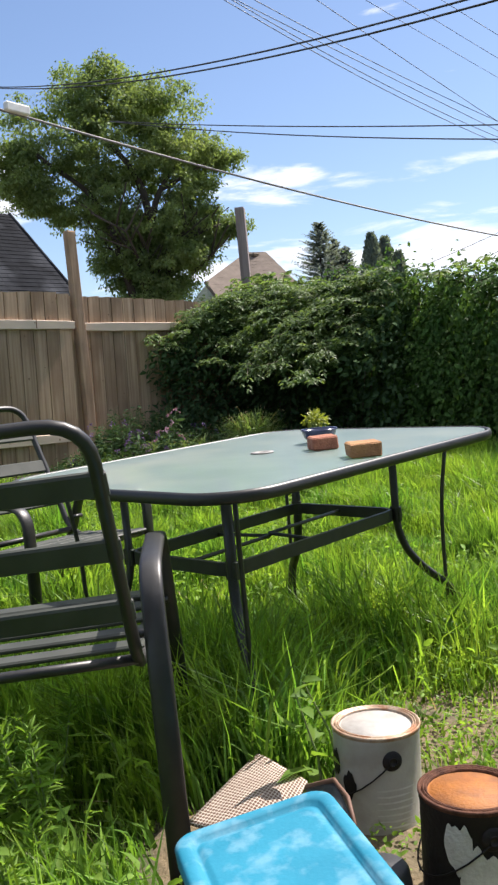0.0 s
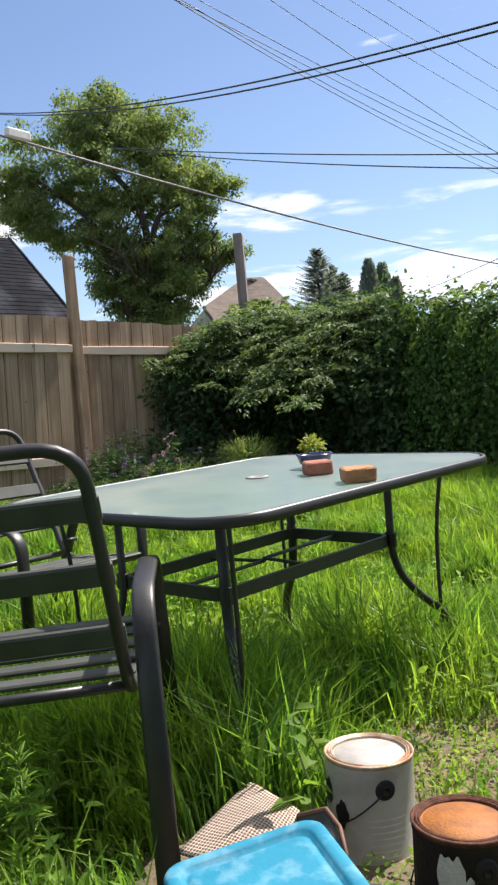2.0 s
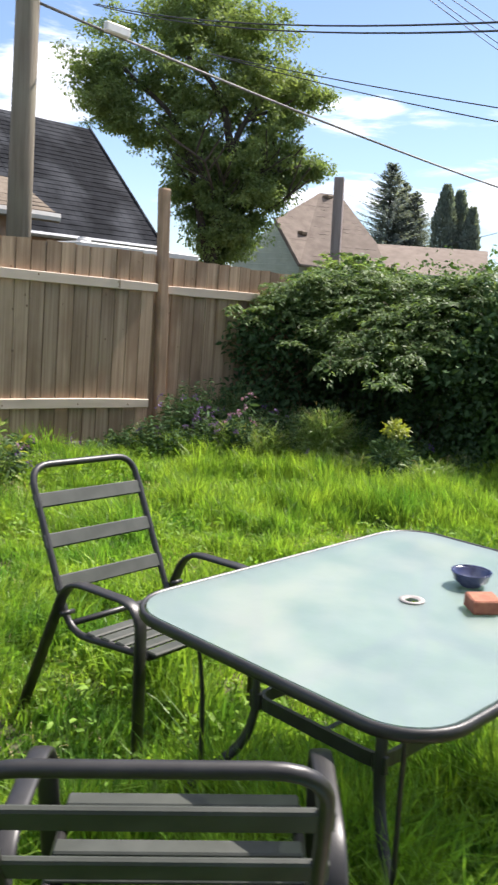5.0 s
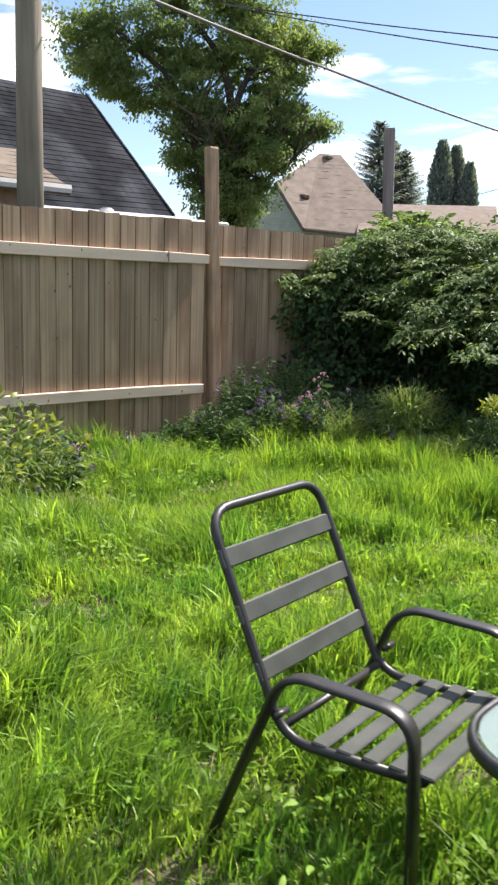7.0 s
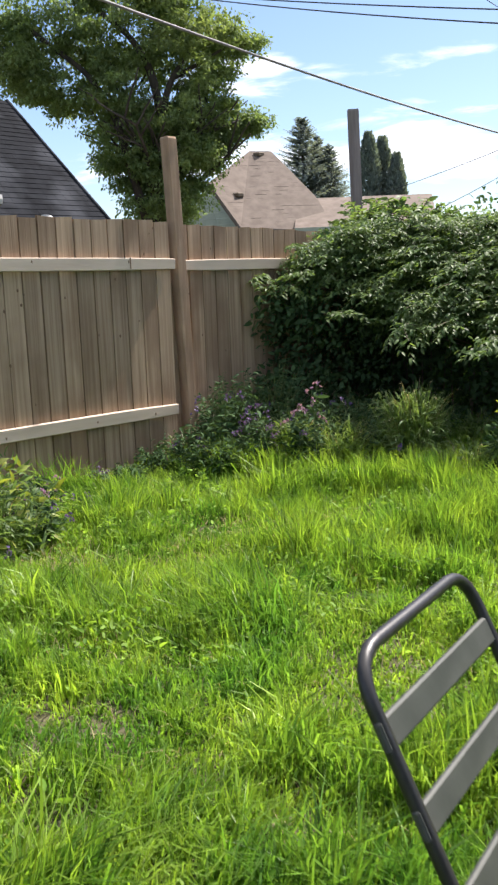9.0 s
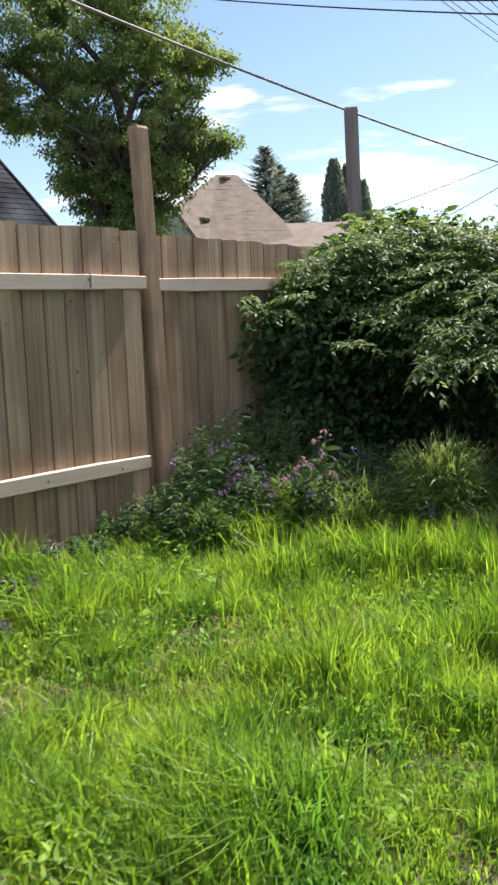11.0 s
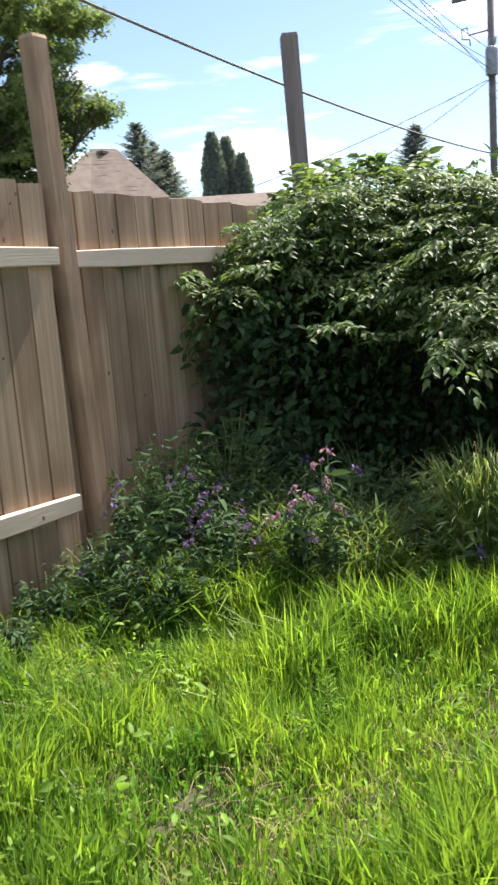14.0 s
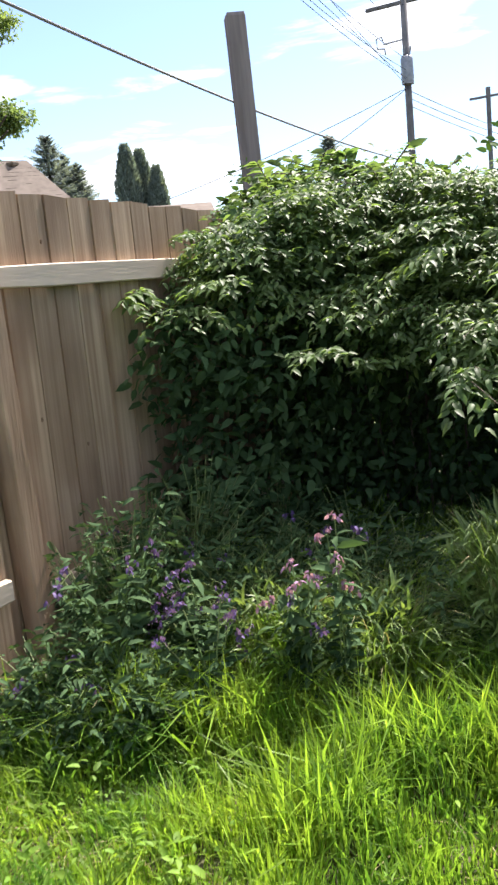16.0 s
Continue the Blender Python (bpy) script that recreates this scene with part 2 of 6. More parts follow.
M_PETAL = mat("purple_petal", (0.095, 0.055, 0.20), (0.17, 0.105, 0.29), 40, 0.6, island=0.25, translucent=0.4)
M_PINK = mat("pink_petal", (0.28, 0.14, 0.31), (0.38, 0.22, 0.37), 40, 0.6, island=0.2, translucent=0.4)
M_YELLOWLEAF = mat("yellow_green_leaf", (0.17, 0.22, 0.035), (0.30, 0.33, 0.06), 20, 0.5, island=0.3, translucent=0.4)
# leaf colour with shade put into it, for plants and leaves in dark places
M_SHADELEAF = mat("shade_toned_leaf", (0.042, 0.08, 0.035), (0.073, 0.122, 0.054), 6, 0.8, island=0.3, translucent=0.25, spec=0.08)
M_DARKROOF = mat("charcoal_shingle", (0.006, 0.007, 0.009), (0.013, 0.0145, 0.018), 3, 0.95, 0.3, 20, c=(0.05, 0.054, 0.062), c_scale=0.7, c_amount=0.7, random_amount=0.25, spec=0.08)
M_BROWNROOF = mat("brown_shingle", (0.13, 0.105, 0.088), (0.18, 0.148, 0.125), 3, 0.9, 0.3, 20, c=(0.14, 0.115, 0.095), c_scale=0.8, c_amount=0.5, random_amount=0.12, spec=0.15)
M_TANROOF = mat("tan_shingle", (0.115, 0.093, 0.072), (0.165, 0.138, 0.108), 3, 0.9, 0.3, 20, random_amount=0.15, spec=0.15)
M_SIDING = mat("pale_green_siding", (0.33, 0.37, 0.31), (0.40, 0.44, 0.37), 3, 0.8, 0.2, 12)
M_BRICKWALL = mat("brown_house_wall", (0.20, 0.13, 0.09), (0.28, 0.19, 0.135), 6, 0.9, 0.3, 12)
M_TRIM = mat("white_house_trim", (0.42, 0.41, 0.395), (0.52, 0.51, 0.49), 4, 0.6)
M_RING = mat("grimy_plastic_ring", (0.19, 0.175, 0.165), (0.29, 0.27, 0.255), 30, 0.6)
M_WHITE = mat("white_enamel", (0.66, 0.65, 0.62), (0.78, 0.77, 0.74), 6, 0.4, c=(0.5, 0.47, 0.42), c_scale=7, c_amount=0.4)
M_CABLE = mat("black_cable", (0.015, 0.015, 0.018), (0.03, 0.03, 0.034), 8, 0.6)
M_PALECABLE = mat("bare_aluminium_cable", (0.15, 0.145, 0.14), (0.22, 0.21, 0.20), 8, 0.7, metal=0.2)
M_STEEL = mat("galvanised_steel", (0.22, 0.23, 0.25), (0.33, 0.34, 0.36), 8, 0.5, metal=0.5)


def glass_top():
    """Frosted safety glass with water marks, which lets half the light through as a soft glow."""
    m = mat("frosted_table_glass", (0.235, 0.305, 0.302), (0.30, 0.365, 0.358), 5, 0.30, 0.05, 90, c=(0.46, 0.46, 0.405), c_scale=2.6, c_amount=0.42, spec=0.6)
    n, l = m.node_tree.nodes, m.node_tree.links
    p = n["Principled BSDF"]
    clear = n.new("ShaderNodeBsdfTransparent")
    clear.inputs["Color"].default_value = (0.80, 0.88, 0.82, 1)
    ms = n.new("ShaderNodeMixShader")
    ms.inputs["Fac"].default_value = 0.10
    l.new(p.outputs[0], ms.inputs[1])
    soft = n.new("ShaderNodeBsdfTranslucent")
    soft.inputs["Color"].default_value = (0.62, 0.72, 0.66, 1)
    l.new(soft.outputs[0], ms.inputs[2])
    m2 = n.new("ShaderNodeMixShader")
    m2.inputs["Fac"].default_value = 0.42
    l.new(ms.outputs[0], m2.inputs[1])
    l.new(clear.outputs[0], m2.inputs[2])
    l.new(m2.outputs[0], n["Material Output"].inputs["Surface"])
    return m


def perforated():
    """White sheet with rows of brown holes about 12 mm apart."""
    m = mat("perforated_sheet", (0.46, 0.39, 0.32), (0.56, 0.49, 0.41), 12, 0.7, c=(0.34, 0.28, 0.22), c_scale=9, c_amount=0.6)
    n, l = m.node_tree.nodes, m.node_tree.links
    p = n["Principled BSDF"]
    base = p.inputs["Base Color"].links[0].from_socket
    tc = n.new("ShaderNodeTexCoord")
    vor = n.new("ShaderNodeTexVoronoi")
    vor.inputs["Scale"].default_value, vor.inputs["Randomness"].default_value = 88.0, 0.0
    l.new(tc.outputs["UV"], vor.inputs["Vector"])
    r = n.new("ShaderNodeMapRange")
    r.inputs["From Min"].default_value, r.inputs["From Max"].default_value = 0.34, 0.42
    r.inputs["To Min"].default_value, r.inputs["To Max"].default_value = 1.0, 0.0
    l.new(vor.outputs["Distance"], r.inputs["Value"])
    mx = n.new("ShaderNodeMixRGB")
    l.new(r.outputs[0], mx.inputs["Fac"])
    l.new(base, mx.inputs["Color1"])
    mx.inputs["Color2"].default_value = (0.13, 0.065, 0.04, 1)
    l.new(mx.outputs[0], p.inputs["Base Color"])
    bb = n.new("ShaderNodeBump")
    bb.invert = True
    bb.inputs["Distance"].default_value = 0.004
    l.new(r.outputs[0], bb.inputs["Height"])
    l.new(bb.outputs[0], p.inputs["Normal"])
    return m


M_GLASSTOP, M_PERF = glass_top(), perforated()


# ---- mesh helpers ----
def mesh(name, verts, faces, material, smooth=False):
    me = bpy.data.meshes.new(name)
    me.from_pydata([tuple(v) for v in verts], [], [tuple(f) for f in faces])
    me.materials.append(material)
    if smooth:
        me.polygons.foreach_set("use_smooth", [True] * len(me.polygons))
    me.update()
    return me


def fast_mesh(name, verts, quads, tris, material, smooth=False):
    """From arrays: verts (n, 3), quads (q, 4), tris (t, 3)."""
    me = bpy.data.meshes.new(name)
    nq, nt = len(quads), len(tris)
    me.vertices.add(len(verts))
    me.vertices.foreach_set("co", np.asarray(verts, np.float32).ravel())
    loops = np.concatenate([np.asarray(quads, np.int32).ravel(), np.asarray(tris, np.int32).ravel()])
    me.loops.add(len(loops))
    me.loops.foreach_set("vertex_index", loops)
    me.polygons.add(nq + nt)
    starts = np.concatenate([np.arange(nq) * 4, nq * 4 + np.arange(nt) * 3]).astype(np.int32)
    me.polygons.foreach_set("loop_start", starts)
    if smooth:
        me.polygons.foreach_set("use_smooth", np.ones(nq + nt, bool))
    me.update(calc_edges=True)
    me.materials.append(material)
    return me


def thing(name, place=(0, 0, 0), turn=0.0, label="", category="", group="", kind=""):
    ob = new(name)
    ob.empty_display_size = 0.1
    ob.matrix_world = pose(*place, 0, 0, turn)
    return tagged(ob, label, category, group, kind)


def part(name, me, parent, label=""):
    ob = new(name, me)
    ob.parent = parent
    if label:
        ob["label"] = label
    return ob


def join(*shapes):
    verts, faces = [], []
    for v, f in shapes:
        k = len(verts)
        verts += [tuple(p) for p in v]
        faces += [tuple(i + k for i in q) for q in f]
    return verts, faces


def block(cx, cy, cz, sx, sy, sz, bevel=0.004):
    """A box with chamfered edges: (verts, faces)."""
    bm = bmesh.new()
    bmesh.ops.create_cube(bm, size=1.0)
    for v in bm.verts:
        v.co = Vector((cx + v.co.x * sx, cy + v.co.y * sy, cz + v.co.z * sz))
    if bevel:
        bmesh.ops.bevel(bm, geom=bm.edges[:], offset=min(bevel, 0.45 * min(sx, sy, sz)), segments=1, affect="EDGES")
    bm.verts.index_update()
    out_v, out_f = [tuple(v.co) for v in bm.verts], [tuple(v.index for v in f.verts) for f in bm.faces]
    bm.free()
    return out_v, out_f


def rounded(points, radius, steps=5, closed=False):
    """A path with its corners rounded."""
    pts = [Vector(p) for p in points]
    done = []
    n = len(pts)
    for i, p in enumerate(pts):
        if not closed and i in (0, n - 1):
            done.append(p)
            continue
        a, b = pts[i - 1] - p, pts[(i + 1) % n] - p
        r = min(radius, a.length * 0.48, b.length * 0.48)
        s, e = p + a.normalized() * r, p + b.normalized() * r
        for k in range(steps + 1):
            t = k / steps
            done.append(s * (1 - t) ** 2 + p * 2 * t * (1 - t) + e * t * t)
    return done


def tube(points, rx, ry=None, sides=10, up=(0, 0, 1), closed=False, taper=None, turn=0.0):
    """A tube of oval section along a path: rx across (sideways to up), ry along up."""
    pts = [Vector(p) for p in points]
    ry = ry or rx
    n, verts, faces = len(pts), [], []
    for i, p in enumerate(pts):
        a = pts[i - 1] if (i or closed) else p
        b = pts[(i + 1) % n] if (i < n - 1 or closed) else p
        d = (b - a).normalized()
        side = d.cross(Vector(up))
        if side.length < 1e-3:
            side = d.cross(Vector((0, 1, 0)))
        side.normalize()
        top = side.cross(d).normalized()
        k = taper(i / max(n - 1, 1)) if taper else 1.0
        for s in range(sides):
            w = 2 * math.pi * (s + turn) / sides
            verts.append(p + side * (math.cos(w) * rx * k) + top * (math.sin(w) * ry * k))
    for i in range(n if closed else n - 1):
        j = (i + 1) % n
        for s in range(sides):
            u = (s + 1) % sides
            faces.append((i * sides + s, i * sides + u, j * sides + u, j * sides + s))
    if not closed:
        faces.append(tuple(reversed(range(sides))))
        faces.append(tuple(range((n - 1) * sides, n * sides)))
    return verts, faces


def lathe(profile, sides=36, squash=1.0):
    """A turned shape from (radius, height) pairs; a radius of 0 closes it."""
    verts, faces, rings = [], [], []
    for r, z in profile:
        if r < 1e-6:
            rings.append([len(verts)])
            verts.append((0, 0, z))
        else:
            rings.append(list(range(len(verts), len(verts) + sides)))
            verts += [(r * math.cos(2 * math.pi * s / sides), squash * r * math.sin(2 * math.pi * s / sides), z) for s in range(sides)]
    for a, b in zip(rings, rings[1:]):
        for s in range(sides):
            u = (s + 1) % sides
            if len(a) == 1 and len(b) > 1:
                faces.append((a[0], b[u], b[s])[::-1])
            elif len(b) == 1 and len(a) > 1:
                faces.append((a[s], a[u], b[0]))
            elif len(a) > 1:
                faces.append((a[s], a[u], b[u], b[s]))
    return verts, faces


def wave(x, y, scale, seed=0.0):
    return noise.noise(Vector((x * scale + seed, y * scale - seed, seed)))


def unit(v):
    return v / np.maximum(np.linalg.norm(v, axis=1, keepdims=True), 1e-9)


def leaves(name, base, way, size, material, width=0.5, droop=0.15, normal=None, rng=None, simple=False):
    """Many pointed leaves, folded along the midrib. base, way: (n, 3); size: (n,)."""
    n = len(base)
    way = unit(way)
    if normal is None:
        normal = unit(rng.normal(size=(n, 3)) + np.array([0, 0, 1.2]))
    side = unit(np.cross(way, normal))
    up = unit(np.cross(side, way))
    s = size[:, None]
    half = side * s * width * 0.5
    tip = base + way * s - up * s * droop
    none = np.zeros((0, 4), np.int32)
    if simple:
        mid = base + way * s * 0.45
        verts = np.stack([base, mid + half + up * s * 0.07, mid - up * s * 0.02, mid - half + up * s * 0.07, tip], 1).reshape(-1, 3)
        k = (np.arange(n) * 5)[:, None]
        return fast_mesh(name, verts, none, np.concatenate([k + [0, 2, 1], k + [1, 2, 4], k + [0, 3, 2], k + [2, 3, 4]]), material)
    m1 = base + way * s * 0.24 + up * s * 0.03
    m2 = base + way * s * 0.64 - up * s * droop * 0.25
    lift = up * s * 0.06
    verts = np.stack([base, m1 + half * 0.86 + lift, m1, m1 - half * 0.86 + lift, m2 + half * 0.8 + lift, m2, m2 - half * 0.8 + lift, tip], 1).reshape(-1, 3)
    k = (np.arange(n) * 8)[:, None]
    quads = np.concatenate([k + [1, 2, 5, 4], k + [2, 3, 6, 5]])
    tris = np.concatenate([k + [0, 2, 1], k + [0, 3, 2], k + [4, 5, 7], k + [5, 6, 7]])
    return fast_mesh(name, verts, quads, tris, material)


def blades(name, xy, z0, height, width, lean, lean_way, material):
    """Grass blades: two quads' worth each, curved by lean (metres at the tip)."""
    n = len(xy)
    rng = np.random.default_rng(len(xy))
    turn = rng.uniform(0, 2 * np.pi, n)
    across = np.stack([np.cos(turn), np.sin(turn), np.zeros(n)], 1)
    push = np.stack([np.cos(lean_way), np.sin(lean_way), np.zeros(n)], 1)
    foot = np.concatenate([xy, z0[:, None]], 1)
    h, w, ln = height[:, None], width[:, None], lean[:, None]
    upv = np.array([[0.0, 0.0, 1.0]])
    p1 = foot + upv * h * 0.55 + push * ln * 0.30
    p2 = foot + upv * np.maximum(h - 0.35 * ln, 0.3 * h) + push * ln
    verts = np.stack([foot - across * w * 0.5, foot + across * w * 0.5, p1 - across * w * 0.42, p1 + across * w * 0.42, p2], 1).reshape(-1, 3)
    k = (np.arange(n) * 5)[:, None]
    return fast_mesh(name, verts, k + [0, 1, 3, 2], k + [2, 3, 4], material)


def arching(name, foot, height, width, reach, way, material):
    """Long blades that rise and arch over, in four pieces."""
    n = len(foot)
    rng = np.random.default_rng(n)
    turn = way + np.pi / 2 + rng.normal(0, 0.5, n)
    across = np.stack([np.cos(turn), np.sin(turn), np.zeros(n)], 1)
    push = np.stack([np.cos(way), np.sin(way), np.zeros(n)], 1)
    h, w, r = height[:, None], width[:, None], reach[:, None]
    rows = []
    for t, rise, wide in ((0.0, 0.0, 0.8), (0.35, 0.52, 1.0), (0.65, 0.85, 0.85), (0.85, 0.97, 0.5)):
        p = foot + push * r * t ** 1.6 + np.array([[0, 0, 1.0]]) * h * rise
        rows += [p - across * w * wide * 0.5, p + across * w * wide * 0.5]
    rows.append(foot + push * r + np.array([[0, 0, 1.0]]) * h * 0.93)
    verts = np.stack(rows, 1).reshape(-1, 3)
    k = (np.arange(n) * 9)[:, None]
    quads = np.concatenate([k + [0, 1, 3, 2], k + [2, 3, 5, 4], k + [4, 5, 7, 6]])
    return fast_mesh(name, verts, quads, k + [6, 7, 8], material)


# ---- ground ----
def ground_z(x, y):
    """Gentle bumps in the yard, level beyond."""
    near = max(0.0, 1 - max(abs(x + 3) / 9, abs(y - 3) / 9))
    return near * (0.035 * wave(x, y, 0.7, 3.1) + 0.015 * wave(x, y, 2.3, 7.7))


def build_ground():
    xs = np.concatenate([[-900, -300, -120, -60, -30, -18], np.linspace(-12, 6, 73), [14, 30, 60, 120, 300, 900]])
    ys = np.concatenate([[-900, -300, -100, -40, -15], np.linspace(-6, 12, 73), [18, 30, 60, 120, 300, 900]])
    verts = [(x, y, ground_z(x, y)) for y in ys for x in xs]
    w = len(xs)
    faces = [(j * w + i, j * w + i + 1, (j + 1) * w + i + 1, (j + 1) * w + i) for j in range(len(ys) - 1) for i in range(w - 1)]
    ob = new("ground", mesh("ground", verts, faces, M_SOIL, True))
    tagged(ob, "brown soil ground under the grass of a back yard", "ground", kind="structure")
    # the bare patch: a crumbly sheet that dips under the lawn at its rim
    n, verts, faces = 44, [(-0.38, 2.0, ground_z(-0.38, 2.0) + 0.012)], []
    for ring in range(1, 13):
        for k in range(n):
            w = 2 * math.pi * k / n
            q = ring / 12 * (1 + 0.16 * math.sin(3 * w + 1) + 0.10 * math.sin(7 * w))
            x, y = -0.38 + 0.62 * q * math.cos(w), 2.0 + 0.86 * q * math.sin(w)
            verts.append((x, y, ground_z(x, y) + 0.014 + 0.010 * wave(x, y, 11, 3) - (0.05 if ring == 12 else 0)))
    faces = [(0, 1 + k, 1 + (k + 1) % n) for k in range(n)]
    faces += [(1 + r * n + k, 1 + (r + 1) * n + k, 1 + (r + 1) * n + (k + 1) % n, 1 + r * n + (k + 1) % n) for r in range(11) for k in range(n)]
    ob = new("soil_patch", mesh("soil_patch", verts, faces, M_BARESOIL, True))
    tagged(ob, "worn patch of bare dry soil in the lawn", "soil", kind="structure")


build_ground()


# ---- wooden fence ----
FENCE_X = -7.100          # face of the boards of the first panel
POST_Y = 5.165


def board_mesh(width, height, thick=0.018, seed=0):
    """A fence board standing on z = 0, face towards +x, with eased edges, a slight bow and an uneven top."""
    r = random.Random(seed)
    rows = 5
    verts, faces = [], []
    bow = r.uniform(-0.004, 0.004)
    tip = r.uniform(-0.003, 0.003)
    for i in range(rows + 1):
        t = i / rows
        z = height * t
        y = bow * math.sin(math.pi * t)
        h, e = width / 2, 0.0035
        section = [(0, -h + e), (-0.0155, -h), (-thick, -h), (-thick, h), (-0.0155, h), (0, h - e)]
        section = [section[1], section[0], section[5], section[4], section[3], section[2]]
        tops = [-1, -1, 1, 1, 1, -1]
        verts += [(x, y + yy, z + (tip * s if i == rows else 0)) for (x, yy), s in zip(section, tops)]
    for i in range(rows):
        for s in range(6):
            u = (s + 1) % 6
            faces.append((i * 6 + s, i * 6 + u, (i + 1) * 6 + u, (i + 1) * 6 + s))
    faces.append(tuple(range(6))[::-1])
    faces.append(tuple(range(rows * 6, rows * 6 + 6)))
    return mesh("board", verts, faces, M_BOARD)


def rail_shape(y0, y1, x_front, z0, z1, seed):
    """A split two-by-four along y, slightly crooked, with rough ends."""
    r = random.Random(seed)
    n = 9
    verts, faces = [], []
    for i in range(n):
        t = i / (n - 1)
        y, z = y0 + (y1 - y0) * t, z0 + (z1 - z0) * t + 0.006 * math.sin(5 * t + seed)
        k = 0.006 if i in (0, n - 1) else 0
        e = 0.005
        h = 0.046 - k
        x0, x1 = x_front - 0.038, x_front - k + r.uniform(-0.001, 0.001)
        jag = r.uniform(-0.012, 0.012) if i in (0, n - 1) else 0
        ring = [(x0, z - h), (x1 - e, z - h), (x1, z - h + e), (x1, z + h - e), (x1 - e, z + h), (x0, z + h)]
        verts += [(x, y + jag * (0.5 if q % 2 else -0.5), zz) for q, (x, zz) in enumerate(ring)]
    for i in range(n - 1):
        for s in range(6):
            u = (s + 1) % 6
            faces.append((i * 6 + s, i * 6 + u, (i + 1) * 6 + u, (i + 1) * 6 + s))
    faces += [tuple(range(6))[::-1], tuple(range((n - 1) * 6, n * 6))]
    return verts, faces


def post_shape(size, height, lean_x=0.0, lean_y=0.0, sink=0.1):
    v, f = block(0, 0, 0.5, size, size, 1.0, 0.006)
    return [(x + lean_x * z, y + lean_y * z, -sink + z * (height + sink)) for x, y, z in v], f


def build_fence():
    fence = thing("fence", (0, 0, 0), 0, "weathered brown wooden board fence with pale rails", "fence", kind="structure")
    shared = [board_mesh(0.1415, 1.0, seed=s) for s in range(7)]
    r = random.Random(4)
    for y0, y1, x, top in ((-3.0, POST_Y + 0.02, FENCE_X, 1.95), (POST_Y - 0.02, 8.0, FENCE_X - 0.10, 1.935)):
        y, k = y0 + 0.07, 0
        while y < y1:
            ob = part("board", shared[r.randrange(7)], fence)
            h = top + r.uniform(-0.007, 0.007) - (0.012 * (y - y0) if y0 > 0 else 0)
            ob.matrix_world = pose(x + r.uniform(-0.005, 0.0), y, 0.03, 0, 0, r.uniform(-0.3, 0.3)) @ Matrix.Diagonal((1, 1, h - 0.03, 1))
            y += 0.1455 + r.uniform(-0.002, 0.002)
    rails = []
    for y0, y1, x, z0, z1, s in ((-3.0, 1.45, -7.061, 1.70, 1.66, 1), (1.45, POST_Y + 0.010, -7.061, 1.665, 1.622, 2), (-3.0, 1.9, -7.061, 0.50, 0.50, 3),
                                 (1.9, POST_Y - 0.022, -7.061, 0.495, 0.487, 4), (POST_Y + 0.200, 7.9, -7.161, 1.622, 1.61, 5), (POST_Y + 0.172, 7.9, -7.161, 0.36, 0.35, 6)):
        rail = part("rail", mesh("rail", *rail_shape(y0, y1, x, z0, z1, s), M_RAIL), fence, "pale split wooden rail")
        rails.append(rail)
    me = mesh("post", *post_shape(0.094, 2.585, 0.0, -0.12), M_POST)
    for y in (POST_Y, 2.62 - 2.44, -2.26):
        p = part("post", me, fence, "tall weathered square wooden post")
        p.location = (-7.150, y + 0.190, 0)
    # knots and the dark crack of the upper rail
    knots = [(rr.uniform(2.6, 5.0), rr.uniform(0.6, 1.9)) for rr in (random.Random(11),) for _ in range(26)]
    knots += [(5.42 + 0.13 * i, z) for i, z in enumerate((1.39, 1.05, 1.75, 0.9))]
    shape = lathe([(0.0, 0.0015), (0.009, 0.001), (0.011, -0.002)], 9)
    me = mesh("knot", [(z, y * 0.8, x * 1.3) for x, y, z in shape[0]], shape[1], M_KNOT)
    for y, z in knots:
        ob = part("knot", me, fence)
        ob.location = (FENCE_X + 0.0015 if y < POST_Y - 0.05 else FENCE_X - 0.0985, y, z)
        k = 0.4 + 0.6 * ((y * 7.3) % 1)
        ob.scale = (1, k, k)
    for y, z in ((4.72, 1.645), (3.9, 1.65), (4.35, 0.49), (3.6, 0.48), (4.9, 0.48), (3.3, 1.66)):
        ob = part("knot", me, rails[1 if z > 1 else 3])
        ob.location, ob.scale = (-7.0605, y, z), (1, 0.8, 0.8)
    v, f = block(-7.0602, 4.735, 1.637, 0.002, 0.010, 0.088, 0)
    part("crack", mesh("crack", v, f, M_KNOT), rails[1], "dark split in the upper rail")


build_fence()

back_post = new("fence_post", mesh("fence_post", *post_shape(0.115, 3.12, 0.0, 0.0), M_GREYPOST))
back_post.matrix_world = pose(-7.41, 8.02, 0, 1.3, -1.7, 38)
tagged(back_post, "tall grey weathered post rising out of the hedge", "post")


# ---- patio table ----
TABLE = (-1.306, 2.226)
TABLE_TURN = 4.3
TABLE_POSE = pose(*TABLE, 0, 2.41, -0.25, TABLE_TURN)      # it stands unevenly in the lawn


def rounded_rect(hx, hy, r, steps=8):
    pts = []
    for cx, cy, a0 in ((hx - r, hy - r, 0), (-hx + r, hy - r, 90), (-hx + r, -hy + r, 180), (hx - r, -hy + r, 270)):
        for k in range(steps + 1):
            w = radians(a0 + 90 * k / steps)
            pts.append((cx + r * math.cos(w), cy + r * math.sin(w)))
    return pts


